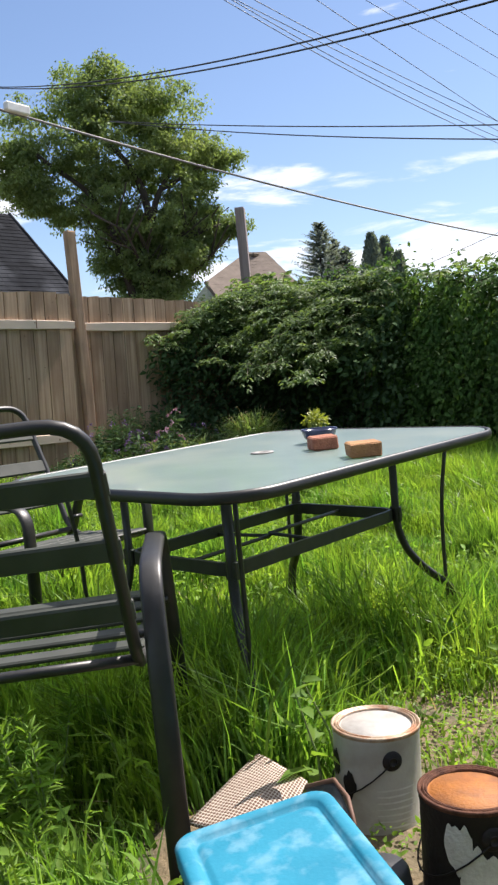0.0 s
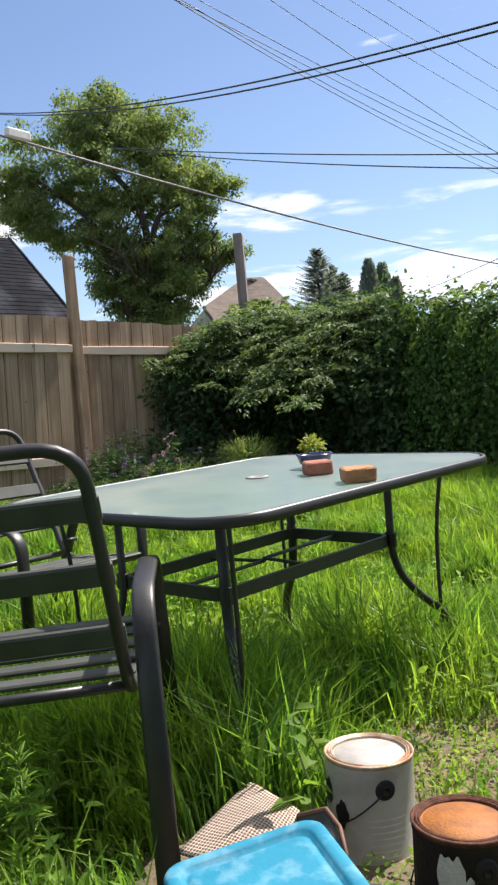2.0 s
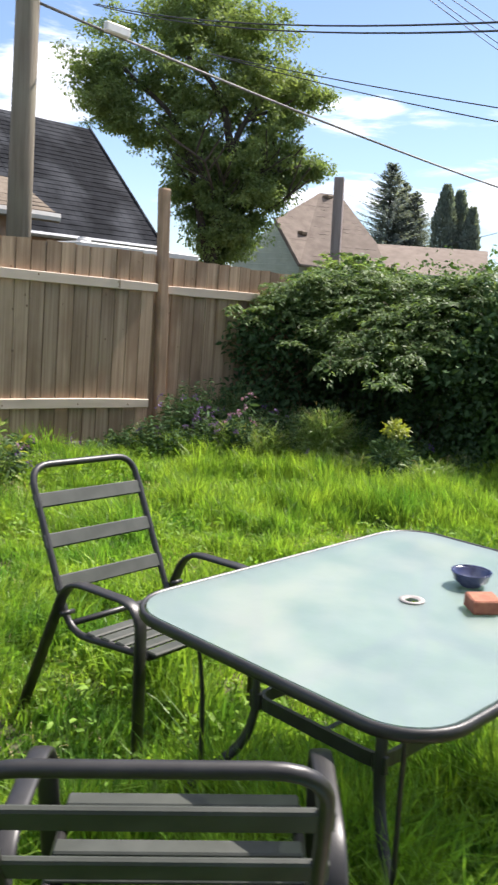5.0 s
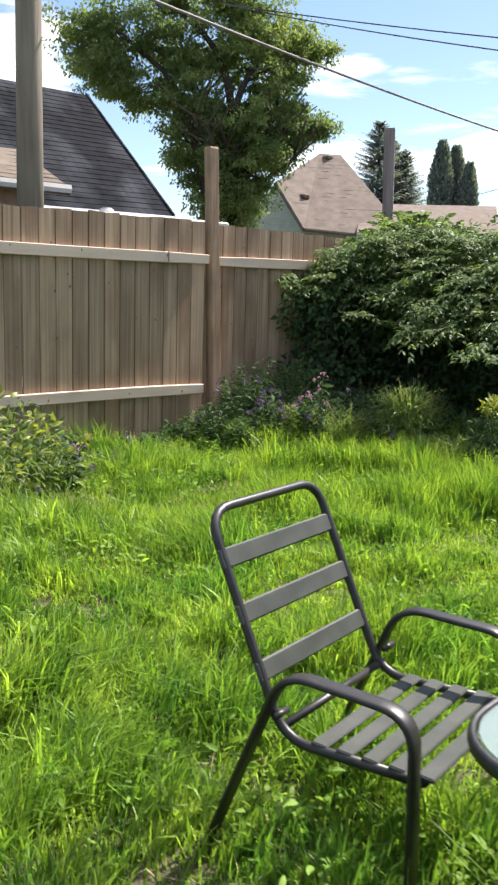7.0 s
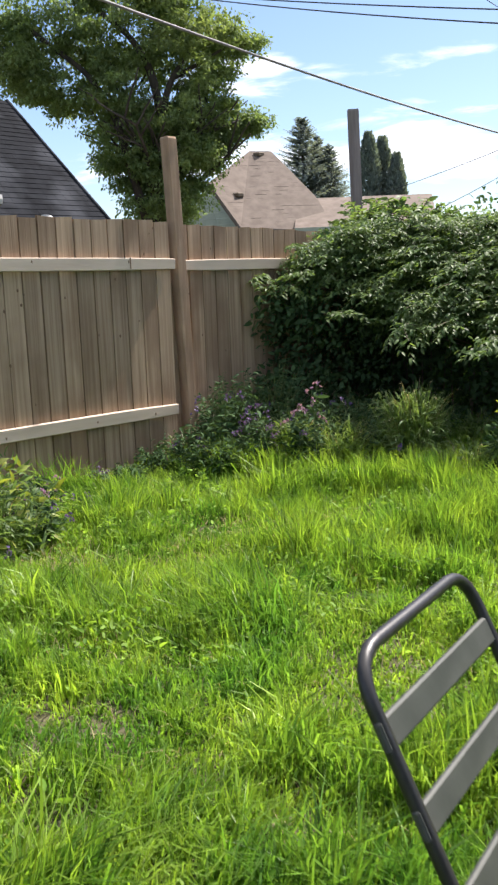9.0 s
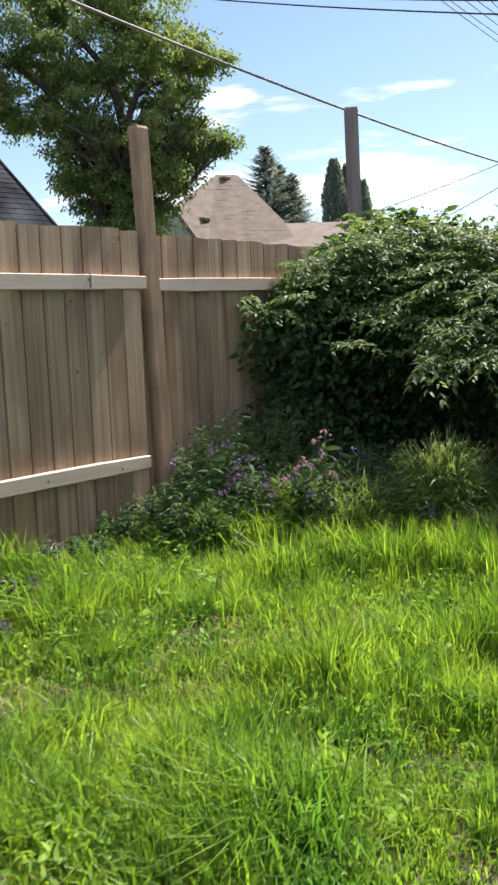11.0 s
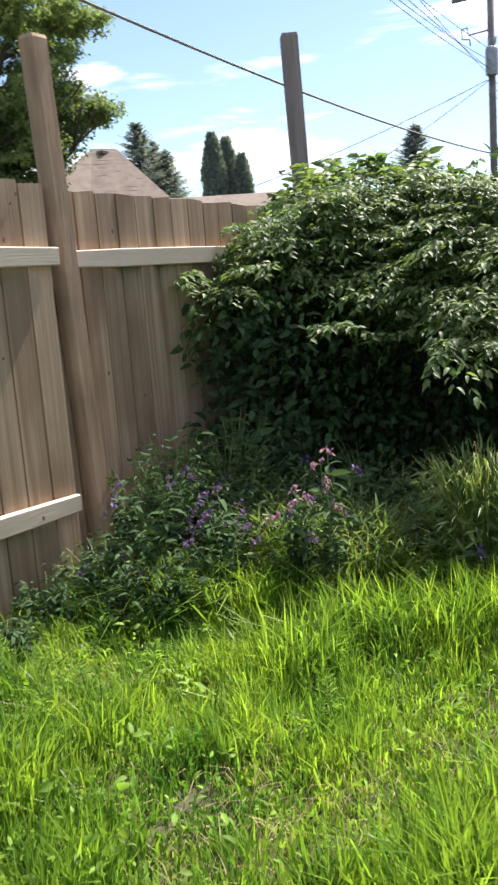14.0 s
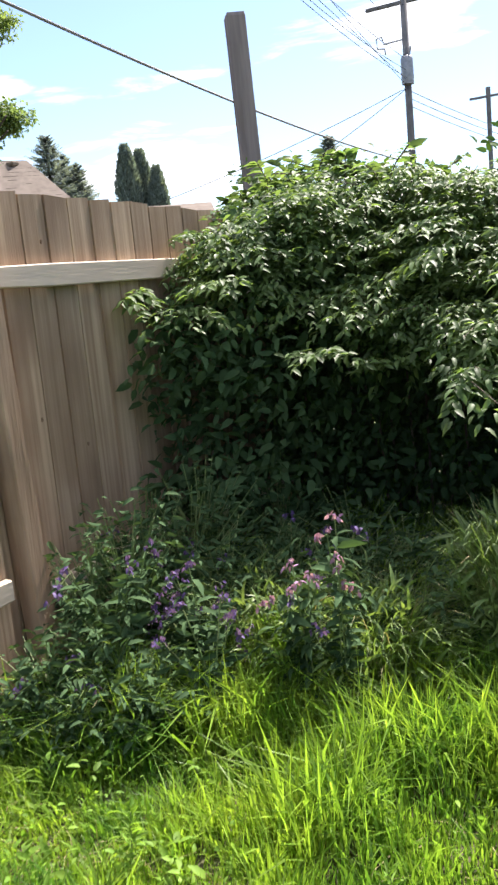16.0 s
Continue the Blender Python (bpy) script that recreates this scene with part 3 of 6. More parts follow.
def slab(pts, z0, z1, hole=0.0):
    """A plate with a round hole in its middle."""
    n = len(pts)
    verts = [(x, y, z) for z in (z1, z0) for x, y in pts]
    faces = [(i, (i + 1) % n, n + (i + 1) % n, n + i)[::-1] for i in range(n)]
    if hole:
        verts += [(hole * math.cos(2 * math.pi * k / n), hole * math.sin(2 * math.pi * k / n), z) for z in (z1, z0) for k in range(n)]
        off = min(range(n), key=lambda k: (verts[k][0] - 1) ** 2 + verts[k][1] ** 2 * 100)
        for i in range(n):
            a, b = 2 * n + (i - off) % n, 2 * n + (i + 1 - off) % n
            faces.append((i, (i + 1) % n, b, a)[::1])
            faces.append((n + i, n + (i + 1) % n, b + n, a + n)[::-1])
            faces.append((a, b, b + n, a + n))
    else:
        faces += [tuple(range(n)), tuple(range(n, 2 * n))[::-1]]
    return verts, faces


def build_table():
    t = thing("patio_table", (*TABLE, 0), TABLE_TURN, "black steel patio table with a frosted glass top", "table")
    t.matrix_world = TABLE_POSE
    hx, hy, top = 0.487, 0.649, 0.705
    glass = part("glass_top", mesh("glass_top", *slab(rounded_rect(hx - 0.012, hy - 0.012, 0.143), top - 0.008, top, 0.022), M_GLASSTOP), t, "stained frosted pale green glass")
    rim = [(x, y, top - 0.013) for x, y in rounded_rect(hx, hy, 0.155, 8)]
    part("rim", mesh("rim", *tube(rim, 0.009, 0.0155, 10, closed=True), M_BLACK, True), t)
    ring = lathe([(0.019, top + 0.001), (0.036, top + 0.001), (0.036, top + 0.004), (0.024, top + 0.005), (0.019, top + 0.001)], 28)
    part("umbrella_ring", mesh("umbrella_ring", *ring, M_RING, True), glass, "grimy plastic umbrella hole ring")
    lx, ly, z = 0.210, 0.390, 0.450
    for sx in (-1, 1):
        for sy in (-1, 1):
            x, y = sx * lx, sy * ly
            path = rounded([(x, y, top - 0.012), (x, y, 0.41), (x + sx * 0.020, y + sy * 0.015, 0.33), (x + sx * 0.065, y + sy * 0.048, 0.262), (x + sx * 0.128, y + sy * 0.095, 0.20), (x + sx * 0.175, y + sy * 0.13, 0.08), (x + sx * 0.195, y + sy * 0.145, -0.05)], 0.06, 6)
            leg = part("leg", mesh("leg", *tube(path, 0.016, 0.011, 10, up=(sx * 0.4, sy, 0)), M_BLACK, True), t)
            part("leg_bracket", mesh("leg_bracket", *block(x, y, z, 0.040, 0.016, 0.05, 0.003), M_BLACK), leg)
            brace = [(sx * 0.350, sy * 0.500, top - 0.02), (sx * 0.330, sy * 0.478, 0.50), (sx * 0.327, sy * 0.474, 0.28), (sx * 0.336, sy * 0.482, -0.05)]
            part("brace", mesh("brace", *tube(rounded(brace, 0.2, 5), 0.0065, 0.0065, 8, up=(sx, sy, 0)), M_BLACK, True), t, "thin bent black steel brace")
            part("arm", mesh("arm", *tube([(x, y, top - 0.035), (sx * (hx - 0.07), sy * (hy - 0.07), top - 0.02)], 0.010, 0.012, 8), M_BLACK, True), t)
    ring = rounded([(-lx, -ly, z), (lx, -ly, z), (lx, ly, z), (-lx, ly, z)], 0.05, 4, True)
    part("stretcher_frame", mesh("stretcher_frame", *tube(ring, 0.0085, 0.026, 4, closed=True, turn=0.5), M_BLACK), t)
    for s in (-1, 1):
        part("umbrella_support", mesh("umbrella_support", *tube([(s * lx, s * 0.02, z - 0.01), (0.0, 0.0, z + 0.004 * s), (-0.02 * s, s * ly, z)], 0.006, 0.006, 6), M_BLACK), t)


build_table()


# ---- chairs ----
def build_chair():
    """A steel chair of oval tube with flat slats; it faces +y."""
    c = thing("patio_chair", (0, 0, 0), 0, "black steel patio chair with flat slatted seat and back", "chair", "chairs at the patio table")
    wb, ws = 0.243, 0.286
    top, bend, front = Vector((0, -0.398, 0.879)), Vector((0, -0.140, 0.352)), Vector((0, 0.235, 0.385))
    path = [(-wb, front.y, front.z), (-wb, bend.y, bend.z), (-wb, top.y, top.z), (wb, top.y, top.z), (wb, bend.y, bend.z), (wb, front.y, front.z)]
    part("back_frame", mesh("back_frame", *tube(rounded(path, 0.085, 6), 0.0125, 0.0125, 12, up=(0, 0.4, 0.3)), M_BLACK, True), c)
    for s in (-1, 1):
        path = [(s * ws, -0.345, -0.02), (s * ws, -0.115, 0.552), (s * ws, 0.228, 0.556), (s * ws, 0.250, -0.02)]
        side = part("side_frame", mesh("side_frame", *side_tube(rounded(path, 0.085, 7)), M_BLACK, True), c)
        for y, z in ((0.225, 0.383), (-0.135, 0.43)):
            part("bolt", mesh("bolt", *tube([(s * (wb - 0.005), y, z), (s * (ws + 0.005), y, z)], 0.009, 0.009, 8), M_BLACK, True), side)
        for y in (-0.345, 0.250):
            part("foot", mesh("foot", *block(s * ws, y, 0.0, 0.045, 0.03, 0.04, 0.006), M_DARKPLASTIC), side, "dark plastic foot")
    part("rear_bar", mesh("rear_bar", *tube([(-wb, bend.y - 0.005, bend.z + 0.03), (wb, bend.y - 0.005, bend.z + 0.03)], 0.011, 0.011, 10), M_BLACK, True), c)
    part("front_bar", mesh("front_bar", *tube([(-wb, front.y, front.z), (wb, front.y, front.z)], 0.012, 0.012, 10), M_BLACK, True), c)
    d = (top - bend).normalized()
    lean = math.degrees(math.atan2(-d.y, d.z))
    for k in (0.290, 0.541, 0.786):
        p = bend + (top - bend) * k
        v, f = block(0, 0, 0, 2 * wb + 0.030, 0.014, 0.052, 0.004)
        ob = part("back_slat", mesh("back_slat", v, f, M_SLAT), c)
        ob.matrix_basis = pose(0, p.y + 0.001, p.z, lean, 0, 0)
    for k in range(5):
        y = -0.035 + 0.069 * k
        z = bend.z + (front.z - bend.z) * ((y - bend.y) / (front.y - bend.y)) + 0.012
        part("seat_slat", mesh("seat_slat", *block(0, y, z, 2 * wb + 0.01, 0.044, 0.012, 0.004), M_SLAT), c)
    return c


def side_tube(path):
    """Flattened tube in an upright plane: 40 mm wide across, 20 mm thick."""
    n, sides, verts, faces = len(path), 12, [], []
    for i, p in enumerate(path):
        d = (path[min(i + 1, n - 1)] - path[max(i - 1, 0)]).normalized()
        side = Vector((1, 0, 0))
        top = side.cross(d).normalized()
        for s in range(sides):
            w = 2 * math.pi * s / sides
            a, b = math.cos(w), math.sin(w)
            verts.append(p + side * (0.0235 * math.copysign(abs(a) ** 0.6, a)) + top * (0.0095 * math.copysign(abs(b) ** 0.8, b)))
    for i in range(n - 1):
        for s in range(sides):
            u = (s + 1) % sides
            faces.append((i * sides + s, i * sides + u, (i + 1) * sides + u, (i + 1) * sides + s))
    faces += [tuple(range(sides))[::-1], tuple(range((n - 1) * sides, n * sides))]
    return verts, faces


chair = build_chair()
chair.matrix_world = pose(-1.027, 1.246, 0.008, 3.4, -3.8, 50.1)
far_chair = copy_thing(chair, pose(-2.239, 1.971, 0.0, 0, 0, -78.7))
tagged(chair, "black steel slatted patio chair with its back turned, beside the table")
tagged(far_chair, "black steel slatted patio chair facing the table across the grass")


# ---- things on the table ----
def on_table(x, y):
    """The pose of a thing that rests on the tilted glass at that place of the plan."""
    q = Matrix.Rotation(-radians(TABLE_TURN), 2) @ Vector((x - TABLE[0], y - TABLE[1]))
    return TABLE_POSE @ pose(q.x, q.y, 0.7055)


def build_brick(x, y, turn, material, label, k=1.0):
    v, f = block(0, 0, 0.020, 0.088, 0.086, 0.040, 0.004)
    r = random.Random(int(turn))
    ob = new("brick", mesh("brick", [(a + r.uniform(-.0015, .0015), b + r.uniform(-.0015, .0015), c if c < 0.003 else c + r.uniform(-.001, .001)) for a, b, c in v], f, material))
    ob.matrix_world = on_table(x, y) @ pose(0, 0, 0, 0, 0, turn) @ Matrix.Diagonal((k, k, 1, 1))
    tagged(ob, label, "brick", "bricks on the table")


build_brick(-0.895, 2.217, 46, M_TANBRICK, "orange-tan clay brick lying on the glass table")
build_brick(-1.148, 2.332, 52, M_BRICK, "reddish clay brick lying on the glass table beside a bowl", 0.9)

bowl = thing("bowl", (0, 0, 0), 0, "shallow dark blue glazed ceramic bowl on the glass table", "bowl")
bowl.matrix_world = on_table(-1.294, 2.479)
part("bowl_body", mesh("bowl_body", *lathe([(0.0000, 0.0000), (0.0295, 0.0000), (0.0328, 0.0052), (0.0492, 0.0168), (0.0574, 0.0399), (0.0590, 0.0420), (0.0558, 0.0420), (0.0517, 0.0367), (0.0410, 0.0189), (0.0246, 0.0125), (0.0000, 0.0125)], 36), M_BOWL, True), bowl)
part("bowl_rim", mesh("bowl_rim", *lathe([(0.0574, 0.0399), (0.0600, 0.0420), (0.0594, 0.0452), (0.0562, 0.0440)], 36), M_BOWL, True), bowl)


# ---- paint cans ----
def build_can(x, y, r, h, body_mat, lid_mat, rim_mat, label, turn):
    c = thing("paint_can", (x, y, ground_z(x, y)), turn, label, "paint can", "paint cans in the grass")
    body = part("body", mesh("body", *lathe([(r * 0.96, 0.0), (r, 0.004), (r, 0.008), (r * 0.985, 0.012), (r * 0.985, h - 0.02), (r * 1.0, h - 0.016), (r * 1.0, h - 0.004)], 48), body_mat, True), c)
    part("rim", mesh("rim", *lathe([(r, h - 0.008), (r * 1.02, h - 0.004), (r * 1.02, h), (r * 0.965, h + 0.001), (r * 0.955, h - 0.006), (r * 0.92, h - 0.007), (r * 0.915, h + 0.001), (r * 0.895, h + 0.001), (r * 0.885, h - 0.004), (r * 0.868, h - 0.004), (r * 0.862, h - 0.0002), (r * 0.842, h - 0.0002), (r * 0.825, h - 0.005)], 48), rim_mat, True), c, "rust-spotted tin rim")
    part("lid", mesh("lid", *lathe([(r * 0.845, h - 0.006), (r * 0.825, h - 0.006), (r * 0.79, h - 0.0065), (r * 0.77, h - 0.004), (0.0, h - 0.0035)], 48), lid_mat, True), c)
    part("base_rim", mesh("base_rim", *lathe([(r * 0.98, 0.0), (r * 1.015, 0.002), (r * 1.015, 0.008), (r * 0.98, 0.010)], 48), rim_mat, True), c)
    for s in (0, 180):
        w = radians(s)
        v, f = lathe([(0.0, 0.007), (0.008, 0.007), (0.010, 0.004), (0.016, 0.005), (0.0205, 0.0)], 20)
        ob = part("lug", mesh("lug", v, f, M_CANBLACK, True), body, "dark handle lug")
        ob.matrix_basis = pose(r * 0.985 * math.cos(w), r * 0.985 * math.sin(w), h * 0.77, 0, 90, s)
    arc = []
    for k in range(15):
        w = math.pi * k / 14
        arc.append((r * 1.04 * math.cos(w), -(r * 1.03 + 0.004) * math.sin(w), h * 0.77 - 0.085 * math.sin(w)))
    part("handle", mesh("handle", *tube(arc, 0.0016, 0.0016, 6), M_CANBLACK, True), c, "thin wire handle hanging down")
    return c


def can_patch(c, r, w0, w1, z0, z1, material, name, label, seed):
    """A torn patch that follows the can's side."""
    q = random.Random(seed)
    n, verts, faces = 16, [], []
    f1, f2, f3 = q.uniform(0, 6), q.uniform(0, 6), q.uniform(0, 6)
    for i in range(n + 1):
        u = i / n
        w = radians(w0 + (w1 - w0) * u)
        ends = 0.5 * (1 - math.sin(math.pi * (0.06 + 0.88 * u)) ** 0.5)
        lo = z0 + (ends + 0.10 + 0.08 * math.sin(7 * u + f1) + 0.05 * math.sin(17 * u + f3)) * (z1 - z0)
        hi = z1 - (ends + 0.06 + 0.07 * math.sin(9 * u + f2) + 0.04 * math.sin(21 * u + f1)) * (z1 - z0)
        hi = max(hi, lo + 0.001)
        for k in range(4):
            z = lo + (hi - lo) * k / 3
            verts.append((r * math.cos(w), r * math.sin(w), z))
    for i in range(n):
        for k in range(3):
            a = i * 4 + k
            faces.append((a, a + 4, a + 5, a + 1))
    part(name, mesh(name, verts, faces, material, True), c, label)


can = build_can(-0.495, 1.697, 0.090, 0.208, M_CANWHITE, M_CANLID, M_TIN, "white paint can with a rusty rim standing in the grass", -31)
can_patch(can, 0.0898, 262, 284, 0.105, 0.170, M_CANBLACK, "label_print", "dark printed block on the label", 5)
can_patch(can, 0.0898, 290, 312, 0.075, 0.135, M_CANBLACK, "label_print", "dark printed figure on the label", 8)
for k in range(7):
    can_patch(can, 0.0894, 338, 392 - 3 * (k % 3), 0.024 + 0.0125 * k, 0.0285 + 0.0125 * k, M_CANLINE, "label_print", "faint lines of small print", 20 + k)
can = build_can(-0.200, 1.590, 0.090, 0.205, M_CANBLACK, M_RUST, M_RUSTRIM, "black paint can with an orange rusted lid on bare soil", -35)
can_patch(can, 0.0915, -52, -22, 0.095, 0.188, M_PAINT, "paint_drip", "peeling dried white paint", 3)
can_patch(can, 0.0915, -36, 14, 0.0, 0.15, M_PAINT, "paint_drip", "peeling dried white paint", 9)


# ---- blue bin with lid ----
def build_bin():
    b = thing("storage_bin", (0, 0, 0), 0.0, "small bin with a scuffed bright blue plastic lid", "bin")
    b.matrix_world = pose(-0.201, 1.140, 0.244, 8.0, 1.0, -27.1) @ pose(0, 0, -0.244)
    hx, hy, z = 0.185, 0.130, 0.244
    part("body", mesh("body", *tapered(hx - 0.018, hy - 0.018, 0.03, 0.0, z - 0.02, 0.86), M_DARKPLASTIC), b)
    lid = part("lid", mesh("lid", *lid_shape(hx, hy, z), M_BLUE, True), b, "scuffed blue plastic lid with a raised rim")


def tapered(hx, hy, r, z0, z1, k):
    top, low = rounded_rect(hx, hy, r, 5), rounded_rect(hx * k, hy * k, r, 5)
    n = len(top)
    verts = [(x, y, z0) for x, y in low] + [(x, y, z1) for x, y in top]
    return verts, [(i, (i + 1) % n, n + (i + 1) % n, n + i) for i in range(n)] + [tuple(range(n))[::-1], tuple(range(n, 2 * n))]


def lid_shape(hx, hy, z):
    """Skirt, rounded rim, a groove and a sunken panel."""
    rows = [(0.0, -0.030), (0.0, -0.004), (0.003, 0.001), (0.008, 0.003), (0.020, 0.003), (0.025, 0.0), (0.029, -0.006), (0.033, -0.006), (0.038, -0.003), (0.044, -0.003)]
    verts, faces, n = [], [], 0
    for inset, dz in rows:
        ring = rounded_rect(hx - inset, hy - inset, max(0.035 - inset * 0.5, 0.012), 6)
        n = len(ring)
        verts += [(x, y, z + dz) for x, y in ring]
    for i in range(len(rows) - 1):
        for s in range(n):
            u = (s + 1) % n
            faces.append((i * n + s, i * n + u, (i + 1) * n + u, (i + 1) * n + s))
    faces.append(tuple(range((len(rows) - 1) * n, len(rows) * n)))
    return verts, faces


build_bin()


# ---- perforated sheet ----
def build_sheet():
    s = thing("perforated_mat", (-0.56, 1.47, 0.0), 0, "creased dirty white perforated mat propped on the grass", "mat")
    corners = [Vector(p) for p in ((-0.216, 0.148, 0.095), (0.027, 0.058, 0.135), (0.13, -0.15, 0.12), (-0.165, -0.10, 0.05))]
    n, verts, uv, faces = 14, [], [], []
    for j in range(n + 1):
        for i in range(n + 1):
            a, b = i / n, j / n
            p = corners[0] * (1 - a) * (1 - b) + corners[1] * a * (1 - b) + corners[2] * a * b + corners[3] * (1 - a) * b
            p.z += 0.010 * math.sin(3.1 * a) * math.sin(2.5 * b + 0.4) + 0.0015 * math.sin(9 * a + 4 * b)
            verts.append(p)
            uv.append((a * 0.27, b * 0.33))
    w = n + 1
    for j in range(n):
        for i in range(n):
            faces.append((j * w + i, (j + 1) * w + i, (j + 1) * w + i + 1, j * w + i + 1))
    me = mesh("sheet", verts, faces, M_PERF, True)
    layer = me.uv_layers.new(name="UVMap")
    for loop in me.loops:
        layer.data[loop.index].uv = uv[loop.vertex_index]
    ob = part("sheet", me, s)
    thick = ob.modifiers.new("thickness", "SOLIDIFY")
    thick.thickness = 0.003
    # a second, dark-lined flap folded up beside it
    a, b, c, d = Vector((0.040, 0.040, 0.135)), Vector((0.150, 0.002, 0.195)), Vector((0.285, -0.100, 0.195)), Vector((0.16, -0.11, 0.07))
    n, verts = 6, []
    for j in range(n + 1):
        for i in range(n + 1):
            u, v = i / n, j / n
            p = a.lerp(b, u).lerp(d.lerp(c, u), v)
            verts.append(p + Vector((0, 0, 0.012 * math.sin(math.pi * u) * math.sin(math.pi * v))))
    faces = [(j * 7 + i, (j + 1) * 7 + i, (j + 1) * 7 + i + 1, j * 7 + i + 1) for j in range(n) for i in range(n)]
    flap = part("flap", mesh("flap", verts, faces, M_DARKPLASTIC, True), s, "dark lining folded upwards")
    thick = flap.modifiers.new("thickness", "SOLIDIFY")
    thick.thickness = 0.003
    part("edge_trim", mesh("edge_trim", *tube([a, b, b.lerp(c, 0.5) + Vector((0.004, 0.006, 0.006)), c], 0.004, 0.005, 8), M_PERF, True), s, "dirty white edge of the folded flap")


build_sheet()

pot = thing("plant_pot", (-0.31, 1.475, 0.0), 0, "small black plastic pot upside down on the soil", "pot")
part("pot_body", mesh("pot_body", *lathe([(0.062, 0.0), (0.062, 0.014), (0.055, 0.016), (0.046, 0.066), (0.040, 0.072), (0.0, 0.070)], 28), M_DARKPLASTIC, True), pot)


# ---- grass and weeds ----
def yard_points(rng, count, x0, x1, y0, y1):
    return np.stack([rng.uniform(x0, x1, count), rng.uniform(y0, y1, count)], 1)


def bare(xy):
    """1 where the soil is bare: round the cans and a worn patch beside the table."""
    d1 = np.hypot((xy[:, 0] + 0.28), (xy[:, 1] - 1.62) * 1.1) / 0.34
    d2 = np.hypot((xy[:, 0] + 0.46), (xy[:, 1] - 2.28) * 0.8) / 0.46
    d3 = np.hypot((xy[:, 0] - 0.25), (xy[:, 1] - 1.75)) / 0.55
    return np.clip(1.35 - np.minimum(np.minimum(d1, d2), d3), 0, 1)


def field(xy, scale, seed):
    """Smooth noise over the ground, about 0 to 1."""
    s = np.zeros(len(xy))
    r = np.random.default_rng(seed)
    for _ in range(7):
        a, ph = r.uniform(0, 2 * np.pi), r.uniform(0, 2 * np.pi)
        k = scale * r.uniform(0.6, 1.6)
        s += np.sin(k * (xy[:, 0] * np.cos(a) + xy[:, 1] * np.sin(a)) + ph)
    return np.clip(0.5 + s / 7.5, 0, 1)


def heights(xy):
    return np.array([ground_z(x, y) for x, y in xy])


def clear_of_things(xy, wider=0.0):
    """False under the bin, the cans and the mat."""
    ok = np.hypot(xy[:, 0] + 0.495, xy[:, 1] - 1.697) > 0.11 + wider
    ok &= np.hypot(xy[:, 0] + 0.200, xy[:, 1] - 1.590) > 0.12 + wider
    ok &= np.hypot(xy[:, 0] + 0.20, xy[:, 1] - 1.14) > 0.26 + wider
    ok &= np.hypot(xy[:, 0] + 0.58, xy[:, 1] - 1.43) > 0.21 + wider
    return ok


def trodden(xy):
    """How tall grass grows: short where people walk, between the bin and the way in."""
    d = np.minimum(np.hypot(xy[:, 0] - 0.15, xy[:, 1] - 0.85) / 0.62, np.hypot(xy[:, 0] + 0.35, xy[:, 1] - 1.40) / 0.34)
    return np.clip(d, 0.22, 1)


